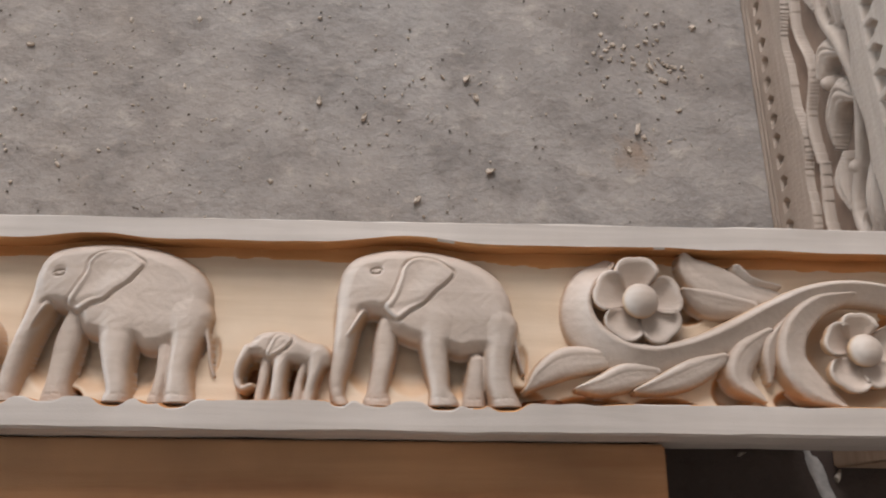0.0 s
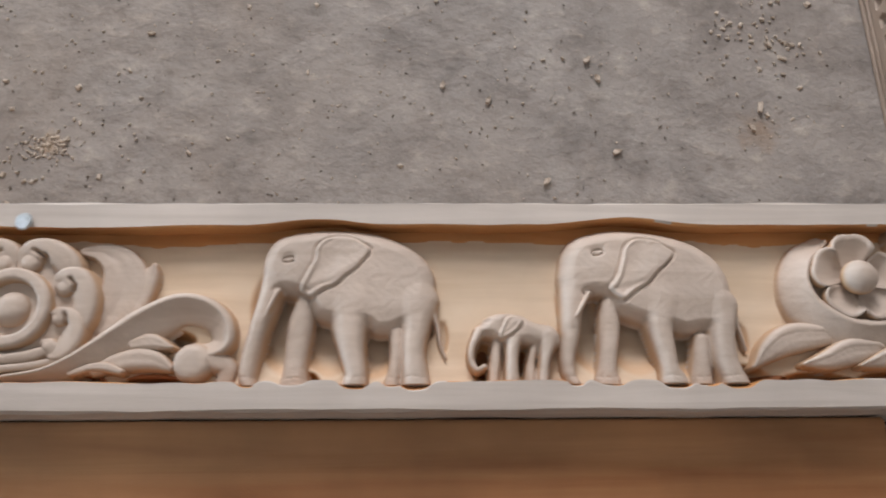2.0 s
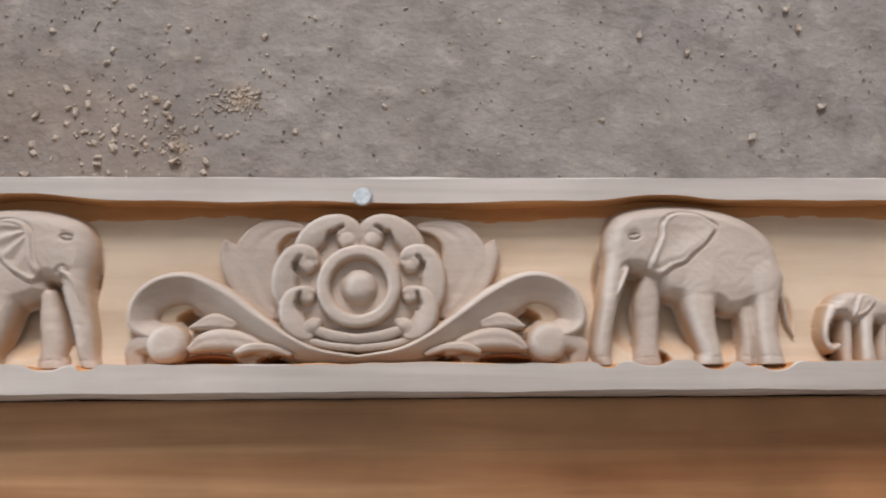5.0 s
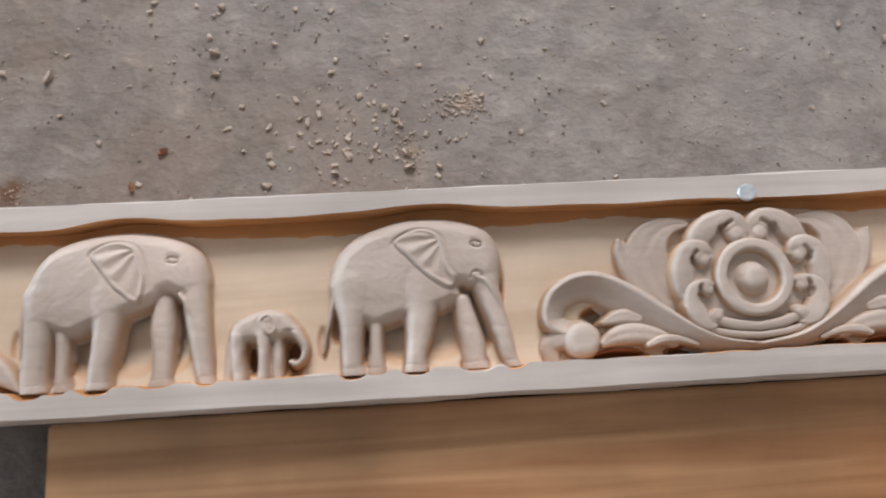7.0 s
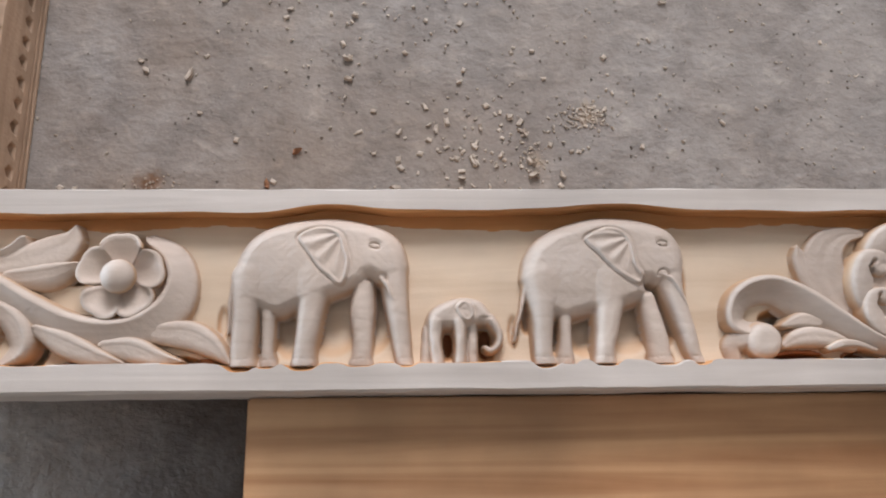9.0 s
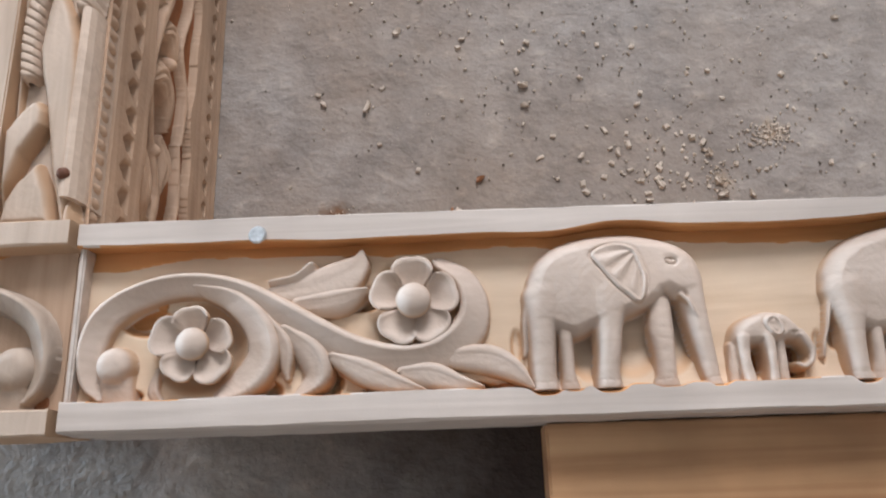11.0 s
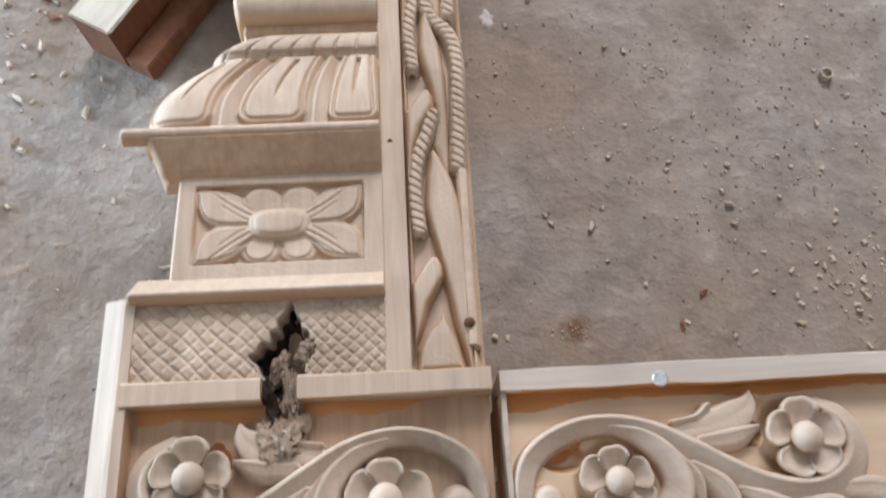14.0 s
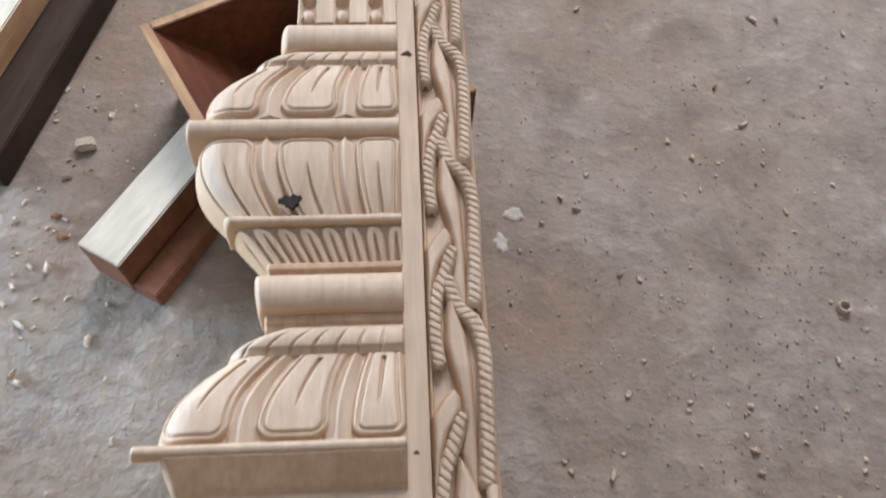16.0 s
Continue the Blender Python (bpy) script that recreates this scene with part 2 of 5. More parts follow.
def section(pts, x0, x1, step=0.02, wob=0.0006, seed=0.0, bend=None, bent=()):
    """A bar along x with the (y, z) outline pts, cut into steps with hand-planed unevenness."""
    bm = bmesh.new()
    n = max(2, int((x1 - x0) / step))
    rings = []
    for i in range(n + 1):
        x = x0 + (x1 - x0) * i / n
        ring = []
        for k, (y, z) in enumerate(pts):
            d = noise.noise(Vector((x * 14, k * 3.1 + seed, seed))) * wob
            e = noise.noise(Vector((x * 40, k * 3.1, seed + 7))) * wob * 0.5
            if bend and k in bent:
                y += bend(x)
            ring.append(bm.verts.new((x, y + d + e, z + d * 0.6)))
        rings.append(ring)
    m = len(pts)
    for a, b in zip(rings, rings[1:]):
        for k in range(m):
            bm.faces.new((a[k], a[(k + 1) % m], b[(k + 1) % m], b[k]))
    bm.faces.new(rings[0][::-1])
    bm.faces.new(rings[-1])
    bmesh.ops.recalc_face_normals(bm, faces=bm.faces)
    return bm


FLAT = Matrix.Identity(4)


def relief(name, height, x0, x1, y0, y1, z, mat, parent=None, step=0.0010, m=FLAT, label="", tooth=0.00011, floor=-0.003, flip=False, ends=False):
    """Carved relief: the height over a fine grid, kept where it stands above its ground; m lays it in place."""
    nx, ny = max(3, int((x1 - x0) / step)), max(3, int((y1 - y0) / step))
    X, Y = np.meshgrid(np.linspace(x0, x1, nx), np.linspace(y0, y1, ny))
    H = height(X, Y)
    # knife facets
    H = H + np.where(H > 0.001, tooth, 0) * (np.sin(X * 610 + 2.2 * np.sin(Y * 290)) * np.sin(Y * 540 + 1.7 * np.sin(X * 330)))
    if ends:
        # the cut ends of the piece
        X, Y = np.pad(X, 1, mode="edge"), np.pad(Y, 1, mode="edge")
        H = np.pad(H, 1, constant_values=floor - 1)
        nx, ny = nx + 2, ny + 2
    keep = H > floor
    H = np.maximum(H, floor)
    idx = np.arange(nx * ny).reshape(ny, nx)
    q = keep[:-1, :-1] | keep[1:, :-1] | keep[:-1, 1:] | keep[1:, 1:]
    faces = np.stack([idx[:-1, :-1], idx[:-1, 1:], idx[1:, 1:], idx[1:, :-1]], -1)[q]
    if flip:
        faces = faces[:, ::-1]
    used, inv = np.unique(faces, return_inverse=True)
    co = np.stack([X.ravel(), Y.ravel(), (z + H).ravel()], -1)[used]
    M = np.array(m)
    co = co @ M[:3, :3].T + M[:3, 3]
    me = bpy.data.meshes.new(name)
    me.vertices.add(len(co))
    me.vertices.foreach_set("co", co.ravel())
    fi = inv.reshape(-1, 4)
    me.loops.add(fi.size)
    me.loops.foreach_set("vertex_index", fi.ravel())
    me.polygons.add(len(fi))
    me.polygons.foreach_set("loop_start", np.arange(len(fi)) * 4)
    me.polygons.foreach_set("loop_total", np.full(len(fi), 4))
    me.update(calc_edges=True)
    me.validate()
    return finish(name, me, mat, parent, label, True)


def dome(q, h, p=2.4):
    """Rounded profile over the unit distance q, falling off steeply beyond it."""
    return np.where(q < 1, h * np.power(np.clip(1 - np.power(np.clip(q, 0, 1), p), 0, 1), 0.5), -(q - 1) * h * 4)


def ell(X, Y, cx, cy, rx, ry, h, ang=0.0, p=2.4):
    c, s = math.cos(radians(ang)), math.sin(radians(ang))
    u, v = (X - cx) * c + (Y - cy) * s, -(X - cx) * s + (Y - cy) * c
    return dome(np.sqrt((u / rx) ** 2 + (v / ry) ** 2), h, p)


def spline(pts, n=8):
    """Catmull-Rom through rows of numbers."""
    p = [np.array(a, float) for a in pts]
    p = [2 * p[0] - p[1]] + p + [2 * p[-1] - p[-2]]
    out = []
    for i in range(1, len(p) - 2):
        for k in range(n):
            t = k / n
            out.append(0.5 * (2 * p[i] + (p[i + 1] - p[i - 1]) * t + (2 * p[i - 1] - 5 * p[i] + 4 * p[i + 1] - p[i + 2]) * t * t
                              + (3 * p[i] - p[i - 1] - 3 * p[i + 1] + p[i + 2]) * t ** 3))
    out.append(p[-2])
    return out


def limb(X, Y, pts, p=2.4, n=6, side=False):
    """A tapering limb through rows of x, y, radius, height. side: also the signed place across it."""
    q_best = np.full(X.shape, 1e9)
    h_best = np.full(X.shape, 0.001)
    s_best = np.zeros(X.shape)
    rows = spline(pts, n)
    for a, b in zip(rows, rows[1:]):
        d = b[:2] - a[:2]
        t = np.clip(((X - a[0]) * d[0] + (Y - a[1]) * d[1]) / max(1e-12, d @ d), 0, 1)
        dx, dy = X - a[0] - t * d[0], Y - a[1] - t * d[1]
        r = a[2] + (b[2] - a[2]) * t
        q = np.sqrt(dx * dx + dy * dy) / np.maximum(r, 1e-5)
        better = q < q_best
        q_best = np.where(better, q, q_best)
        h_best = np.where(better, a[3] + (b[3] - a[3]) * t, h_best)
        s_best = np.where(better, np.sign(d[0] * dy - d[1] * dx) * q, s_best)
    out = np.where(q_best < 1, h_best * np.power(np.clip(1 - np.power(np.clip(q_best, 0, 1), p), 0, 1), 0.5), -(q_best - 1) * h_best * 4)
    return (out, s_best) if side else out


def smax(a, b, k=0.0025):
    h = np.clip(0.5 + 0.5 * (a - b) / k, 0, 1)
    return b + (a - b) * h + k * h * (1 - h)


def inside(X, Y, poly):
    """Signed distance to a polygon, positive inside."""
    d = np.full(X.shape, 9.0)
    odd = np.zeros(X.shape, bool)
    for (ax, ay), (bx, by) in zip(poly, poly[1:] + poly[:1]):
        ex, ey = bx - ax, by - ay
        t = np.clip(((X - ax) * ex + (Y - ay) * ey) / (ex * ex + ey * ey), 0, 1)
        d = np.minimum(d, np.hypot(X - ax - t * ex, Y - ay - t * ey))
        if abs(ey) > 1e-9:
            odd ^= ((ay > Y) != (by > Y)) & (X < (bx - ax) * (Y - ay) / ey + ax)
    return np.where(odd, d, -d)

# ---- floor and the unseen shed ----
fl = bmesh.new()
bmesh.ops.create_grid(fl, x_segments=120, y_segments=120, size=4.2)
for v in fl.verts:
    v.co.z = 0.0016 * noise.noise(v.co * 3.0) - 0.0016
floor = tagged(part("floor", fl, FLOOR, smooth=True), "worn dusty grey concrete workshop floor with brown stains and a dark patch", "floor", kind="structure")
# walls and ceiling stay out of view, added to enclose and bounce the daylight
for nm, dims in (("wall_east", (4.0, 4.15, -4.2, 4.2, 0, 3.4)), ("bounce_wall", (-4.15, 4.15, -1.45, -1.30, 0, 3.4))):
    tagged(part(nm, block(*dims, 0.01), BOUNCE if nm == "bounce_wall" else WALLS), "unseen wall added behind the view to set the bounce light" if nm == "bounce_wall" else "unseen plain wall added to close the shed", "wall", kind="structure")


def wall_with_gap(name, along_x, at, lo, hi, z0, z1):
    """A wall with one wide opening from lo to hi and from z0 to z1."""
    bm = bmesh.new()
    for a, b, c, d in ((-4.2, lo, 0, 3.4), (hi, 4.2, 0, 3.4), (lo, hi, 0, z0), (lo, hi, z1, 3.4)):
        if d - c < 0.01:
            continue
        part_bm = block(*((a, b, at, at + 0.15) if along_x else (at, at + 0.15, a, b)), c, d, 0.0)
        me = bpy.data.meshes.new("tmp")
        part_bm.to_mesh(me)
        part_bm.free()
        bm.from_mesh(me)
        bpy.data.meshes.remove(me)
    return tagged(part(name, bm, WALLS), "unseen added wall with a wide daylight opening", "wall", kind="structure")


wall_with_gap("wall_north", True, 4.0, -1.6, 1.6, 0.6, 3.2)
wall_with_gap("wall_west", False, -4.15, 0.15, 2.3, 0.15, 2.2)
tagged(part("ceiling", block(-4.2, 4.2, -4.2, 4.2, 3.4, 3.5, 0), WALLS), "unseen plain ceiling added over the shed", "ceiling", kind="structure")

# ---- the carved lintel ----
FACE, GROUND = 0.3200, 0.3020
XJ = 0.822
# the herd, in mm about each animal's shoulder: x towards its head, y up the board; limbs are rows of x, y, radius
BULL_A = dict(at=0.2215, face=-1, peak=14.0,
              body=((52.5, 23), (52.5, 35), (49.5, 44), (43.5, 51), (31.5, 55), (14.5, 57), (-5.5, 57), (-24.5, 54.5), (-40.5, 49), (-52.5, 42), (-61.5, 33), (-66, 22), (-67, 10), (-64.5, -6), (-51.5, -12), (-37.5, -18), (-25.5, -18), (-18.5, -13), (-6.5, -13), (7.5, -10), (16.5, -6), (22.5, 5), (29.5, 8.5), (37.5, 10), (45.5, 10)),
              ear=((26.5, 12), (22.5, 22), (16.5, 34), (15.5, 42), (10.5, 48), (1.5, 51), (-8.5, 50), (-15.5, 46), (-22, 41), (-17.5, 34), (-12.5, 28), (-4.5, 22), (1.5, 16), (9.5, 13), (17.5, 7), (23.5, 8)),
              eye=(34.5, 34), tusk=((40.5, 12), (43.5, 5), (46.5, -2), (48.5, -6)), tail=((-65.5, 8), (-67, -4), (-69, -13), (-71, -25), (-74, -33)),
              trunk=((43.5, 30.5, 9), (47, 10, 7.8), (53, -10, 6.8), (57.5, -29.5, 6.8), (59.5, -45, 6.6), (57.5, -53, 5.5)),
              near=(((-9.5, 7.5, 13), (-8, -10.5, 11.5), (-10, -28, 8.5), (-13.5, -44, 7.2), (-13, -51.5, 8.5)), ((-55, 6.5, 11.5), (-53.5, -12, 9.2), (-52, -29.5, 7.8), (-53, -43.5, 8.5), (-54, -52, 9.5))),
              far=(((23, 7, 5.5), (25.5, -9, 8), (27, -26.5, 7.5), (28, -40.5, 7.5), (28.5, -51.5, 9)), ((-40.5, -15.5, 5), (-40.5, -29, 4.2), (-39.5, -41, 4.2), (-38, -51.5, 5.5))))
BULL_B = dict(at=0.4425, face=-1, peak=24.5,
              body=((66, 15), (64.5, 31), (62, 41), (54.5, 50), (40.5, 55), (23.5, 57), (2.5, 55.5), (-17.5, 51.5), (-33.5, 45), (-45.5, 35.5), (-52.5, 23), (-55.5, 11), (-55.5, -3), (-51.5, -16), (-40.5, -17), (-30.5, -17), (-19.5, -19), (-12.5, -17), (-1.5, -15), (7.5, -12), (19.5, -8), (29.5, -2), (34.5, 7), (42.5, 9), (57.5, 6)),
              ear=((33.5, 13), (27.5, 21), (22.5, 35), (20.5, 42), (15.5, 47), (7.5, 49), (-2.5, 47), (-9.5, 42), (-13.8, 38), (-8.5, 31), (-1.5, 25), (5.5, 17), (15.5, 11), (22.5, 5), (28.5, 7)),
              eye=(39.5, 39), tusk=((47.5, 10), (51.5, 3), (55.5, -4), (58.5, -8)), tail=((-55.5, 6), (-57, -7), (-59, -18), (-62, -28)),
              trunk=((54, 23, 11.5), (58.5, 2.5, 8.2), (61, -18, 6.8), (63.5, -34, 5.6), (63, -46, 5), (60, -52, 5.2)),
              near=(((-3.5, 8.5, 12), (-1.5, -12.5, 9.2), (-3.5, -28.5, 7.4), (-5.5, -42.5, 6.6), (-8, -51.5, 9.5)), ((-47, 2.5, 9.5), (-44.5, -18, 9), (-44.5, -34, 8.6), (-47.5, -46, 8.8), (-49.5, -52.5, 9.8))),
              far=(((32.5, 3.5, 5), (32.5, -11, 7), (34.5, -29, 6.2), (36.5, -43, 6.6), (36.5, -52, 9)), ((-30.5, -21.5, 5), (-29, -37.5, 6), (-28, -52, 7.5))))
BULL_C = dict(at=-0.4395, face=1, peak=4.5,
              body=((56.5, 13), (55.5, 28), (50.5, 39), (39.5, 47), (23.5, 52), (3.5, 55), (-18.5, 54), (-35.5, 50.5), (-48.5, 45), (-57.5, 37), (-63.5, 27), (-67, 15), (-68.5, 0), (-66.5, -10), (-53.5, -12), (-41.5, -17), (-31.5, -18), (-20.5, -13), (-5.5, -8), (6.5, -3), (18.5, 2), (26.5, 6), (31, 10), (40.5, 5)),
              ear=((-20.8, 39), (-15.5, 44), (-5.5, 47), (3.5, 46), (10.5, 42), (13.5, 34), (16.5, 23), (15.5, 13), (12.5, 5), (7.5, 5), (1.5, 11), (-4.5, 16), (-10.5, 24), (-15.5, 31)),
              eye=(34.5, 33), tusk=((39.5, 9), (43.5, 4), (46.5, -3), (49.5, -9)), tail=((-67.5, 8), (-69.5, -6), (-69.5, -18), (-70, -28)),
              trunk=((46, 24.5, 10.5), (48.5, 4.5, 9), (50.5, -13.5, 8), (53, -31, 7.2), (55, -46, 6.6), (57, -53, 6.2)),
              near=(((-9.5, 10, 12), (-11, -7.5, 9.6), (-12.5, -25.5, 8.2), (-14.5, -40.5, 7.8), (-15, -52.5, 9.2)), ((-56.5, 11.5, 10.5), (-57.5, -10.5, 9.2), (-58, -27.5, 8.6), (-58.5, -43, 8.6), (-57.5, -52.5, 9))),
              far=(((27, 5, 6.5), (25.5, -13, 8), (26, -30.5, 6.8), (25.5, -46, 7), (25, -53, 9)), ((-41.5, -13, 5), (-41, -28, 4.6), (-41, -42, 4.6), (-40, -52.5, 6.5))))
BULL_D = dict(at=-0.2255, face=1, peak=-2.5,
              body=((44.5, 10), (46.5, 26), (43.5, 37), (35.5, 46), (19.5, 52), (3.5, 54.5), (-17.5, 54.5), (-33.5, 51), (-50.5, 45), (-61.5, 37), (-69.5, 26), (-73, 13), (-72, 0), (-65.5, -15), (-54.5, -18), (-42.5, -22), (-25.5, -18), (-12.5, -16), (-0.5, -13), (11.5, -9), (19.5, -2), (18.5, 5), (26.5, 3)),
              ear=((-26.8, 37), (-19.5, 43), (-9.5, 46), (0.5, 44), (6.5, 38), (8.5, 30), (10.5, 19), (15.5, 11), (13.5, 5), (9.5, 4), (2.5, 8), (-4.5, 13), (-11.5, 20), (-18.5, 28)),
              eye=(30.5, 34), tusk=((29.5, 11), (35.5, 7), (40.5, -1), (44.5, -10)), tail=((-70.5, 4), (-74, -14), (-77, -24), (-79, -35)),
              trunk=((35.5, 22.5, 11), (36.5, 2.5, 9), (41, -14, 7.6), (45.5, -30, 7), (48.5, -44, 6.2), (52, -52, 5.6)),
              near=(((-8.5, 7.5, 13), (-11, -12.5, 10.5), (-13, -28, 8.6), (-15.5, -41.5, 7.4), (-16, -52.5, 8.6)), ((-58.5, 9.5, 12), (-58.5, -15, 8.4), (-59.5, -32.5, 7.3), (-59.5, -46, 7.2), (-58, -52.5, 8))),
              far=(((19, -5, 5.5), (21.5, -19.5, 7), (24.5, -35, 7.8), (25, -46, 7.8), (26, -52.5, 9.2)), ((-42, -19, 4.6), (-42.5, -35, 4.4), (-43, -51, 6.5))))
HERD = (BULL_A, BULL_B, BULL_C, BULL_D)
CALVES = (dict(at=0.343, face=-1, hole=(-6, -36), body=((28, -19), (25, -11), (18, -4), (6, -2), (-6, -4), (-16, -9), (-26, -11), (-32, -18), (-31, -28), (-17, -28), (-6, -26), (5, -28), (12, -24), (17, -22)),
               trunk=((24, -16, 5), (29, -26, 3.6), (30, -36, 3.2), (26.5, -42.5, 3), (21, -40, 2.4)), ear=((12, -23), (9, -14), (5, -7), (-1, -6), (-5.5, -10), (0, -17), (6, -21)), eye=(19, -9.5),
               legs=((12, -24, 4, 9), (15, -50, 4, 9), (1, -20, 6.5, 14), (2.5, -36, 4.8, 14), (2.5, -49, 5.6, 14), (-14.5, -24, 3.5, 9), (-11, -37, 3.2, 9), (-10, -50, 4.6, 9), (-23, -20, 8, 14), (-20, -36, 4.4, 13.5), (-18, -50, 4.6, 13.5))),
          dict(at=-0.3435, face=1, hole=(-9.5, -37), body=((26.5, -26), (24.5, -18), (19.5, -10), (13.5, -5), (3.5, -3), (-5.5, -4), (-16.5, -8), (-23.5, -14), (-26.5, -25), (-21.5, -29), (-12.5, -28), (-0.5, -28), (6.5, -27), (14.5, -25)),
               trunk=((21, -20, 5), (27, -30, 3.8), (26.5, -38, 3.2), (21.5, -42.5, 3), (17.5, -40.5, 2.4)), ear=((-3.5, -13), (-0.5, -8), (4.5, -7), (8.5, -12), (9.5, -18), (6.5, -22), (1.5, -21)), eye=(19, -11.5),
               legs=((8.5, -23, 4, 9), (8, -51, 4.4, 9), (-1, -21, 6, 14), (-0.5, -36.5, 4.4, 14), (-1, -50, 5, 14), (-24, -26, 3.6, 8), (-25.5, -52, 4, 8), (-18, -22, 6.5, 14), (-18.5, -36, 5, 13.5), (-16.5, -50.5, 5.2, 13.5))))
lintel = thing("carved_rail", "pale carved wooden rail with elephants, scrolls and a lotus", "door frame")
part("back_board", section([(-0.060, 0.235), (-0.060, GROUND - 0.0250), (0.064, GROUND - 0.0250), (0.064, 0.235)], -XJ, XJ, 0.02, 0.0), RECESS, lintel)


def hollow(X, Y, cx, cy, rx, ry, depth, ang=0.0):
    """A soft-edged scoop."""
    c, s = math.cos(radians(ang)), math.sin(radians(ang))
    u, v = (X - cx) * c + (Y - cy) * s, -(X - cx) * s + (Y - cy) * c
    q = np.square(u / rx) + np.square(v / ry)
    return depth * np.square(np.clip(1 - q * q, 0, 1))


def gaps(E):
    """The scoops round an elephant's legs and tail: centre, radii in mm, depth, turn."""
    row = [E["trunk"][3], E["far"][0][2], E["near"][0][2], E["far"][1][1], E["near"][1][2]]
    out = []
    for k, (p, q) in enumerate(zip(row, row[1:])):
        out.append(((p[0] + q[0]) / 2, (-8, -12, -19, -21)[k], 1.30 * max(3.0, (p[0] - q[0]) / 2), (40, 36, 30, 28)[k], 0.0110, (-14, -8, 0, 0)[k]))
    tx, ty = E["tail"][1]
    return out + [(tx + 4.5, ty - 4, 4.5, 14, 0.008, 0), (tx - 5.5, ty - 14, 4.5, 14, 0.004, 0)]


def pockets(X, Y):
    """How deep the ground is scooped out under the bellies, the calves and the leaves."""
    z = np.zeros(X.shape)
    for E in HERD:
        u, v = (X - E["at"]) * E["face"] * 1000, Y * 1000
        for cx, cy, rx, ry, dp, an in gaps(E):
            z -= hollow(u, v, cx, cy, rx, ry, dp, an)
    for E in CALVES:
        u, v = (X - E["at"]) * E["face"] * 1000, Y * 1000
        z -= hollow(u, v, E["hole"][0], E["hole"][1], 7, 13, 0.012) + hollow(u, v, E["trunk"][2][0] - 9, -37, 9, 16, 0.012)
    for s in (-1, 1):
        for cx, cy, rx, ry in ((0.0515, -0.0495, 0.0150, 0.0050), (0.0980, -0.0500, 0.0230, 0.0046), (0.1060, -0.0200, 0.0190, 0.0085), (0.2000, -0.0490, 0.0110, 0.0080)):
            z -= hollow(X * s, Y, cx, cy, rx, ry, 0.016)
        for cx, cy, rx, ry in ((0.4960, -0.0465, 0.0250, 0.0095), (0.5500, -0.0500, 0.0270, 0.0070), (0.6000, -0.0500, 0.0230, 0.0070), (0.6480, -0.0400, 0.0150, 0.0160), (0.775, 0.006, 0.020, 0.012), (0.736, -0.014, 0.035, 0.035), (0.585, 0.0130, 0.036, 0.036), (0.622, 0.017, 0.014, 0.010), (0.694, -0.046, 0.020, 0.010), (0.790, -0.047, 0.020, 0.007)):
            z -= hollow(X * s, Y, cx, cy, rx, ry, 0.013)
    return -z


def chiselled(X, Y):
    """The cut-back ground: gouge marks, scoops, and a rise towards the lower rim."""
    z = 0.00022 * np.sin(X * 97 + 3 * np.sin(X * 31) + Y * 60) * np.sin(Y * 130 + 2 * np.sin(X * 53)) + 0.0003 * np.sin(X * 23 + 2 * np.sin(Y * 40))
    z -= 0.0030 * np.clip((Y - 0.0440) / 0.0125, 0, 1)
    z += 0.0045 * np.square(np.clip((-0.022 - Y) / 0.030, 0, 1))
    z -= pockets(X, Y)
    return z


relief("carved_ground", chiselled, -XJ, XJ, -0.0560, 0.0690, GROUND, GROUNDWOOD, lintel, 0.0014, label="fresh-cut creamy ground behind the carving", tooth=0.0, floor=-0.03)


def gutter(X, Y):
    """Orange strip along the upper rim: fresh cut wood plus painted shade, ragged lower edge."""
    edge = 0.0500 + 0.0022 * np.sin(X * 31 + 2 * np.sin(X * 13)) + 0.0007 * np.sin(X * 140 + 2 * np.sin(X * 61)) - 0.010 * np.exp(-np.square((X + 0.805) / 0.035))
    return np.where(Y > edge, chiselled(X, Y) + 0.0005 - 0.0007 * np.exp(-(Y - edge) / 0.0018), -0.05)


part("end_lip", block(-XJ + 0.0004, -XJ + 0.0046, -0.0508, 0.0590, 0.262, FACE - 0.0045, 0.0012), RIM, lintel, "thin pale lip at the joint")
relief("shaded_gutter", gutter, -XJ, XJ, 0.0400, 0.0690, GROUND, RECESS, lintel, 0.0014, label="orange cut with painted shade along the rim", tooth=0.0, floor=-0.02)
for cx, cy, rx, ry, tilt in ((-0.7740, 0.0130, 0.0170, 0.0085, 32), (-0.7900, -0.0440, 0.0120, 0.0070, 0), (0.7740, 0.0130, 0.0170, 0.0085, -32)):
    relief("orange_patch", lambda X, Y: np.where(ell(X, Y, cx, cy, rx, ry, 1.0, tilt, 3) + 0.10 * np.sin(X * 500) * np.sin(Y * 430) > 0.12, chiselled(X, Y) + 0.0006, -0.05), cx - rx, cx + rx, cy - rx, cy + rx, GROUND, RECESS, lintel, 0.0010, label="orange patch inside the scroll", tooth=0.0, floor=-0.02)


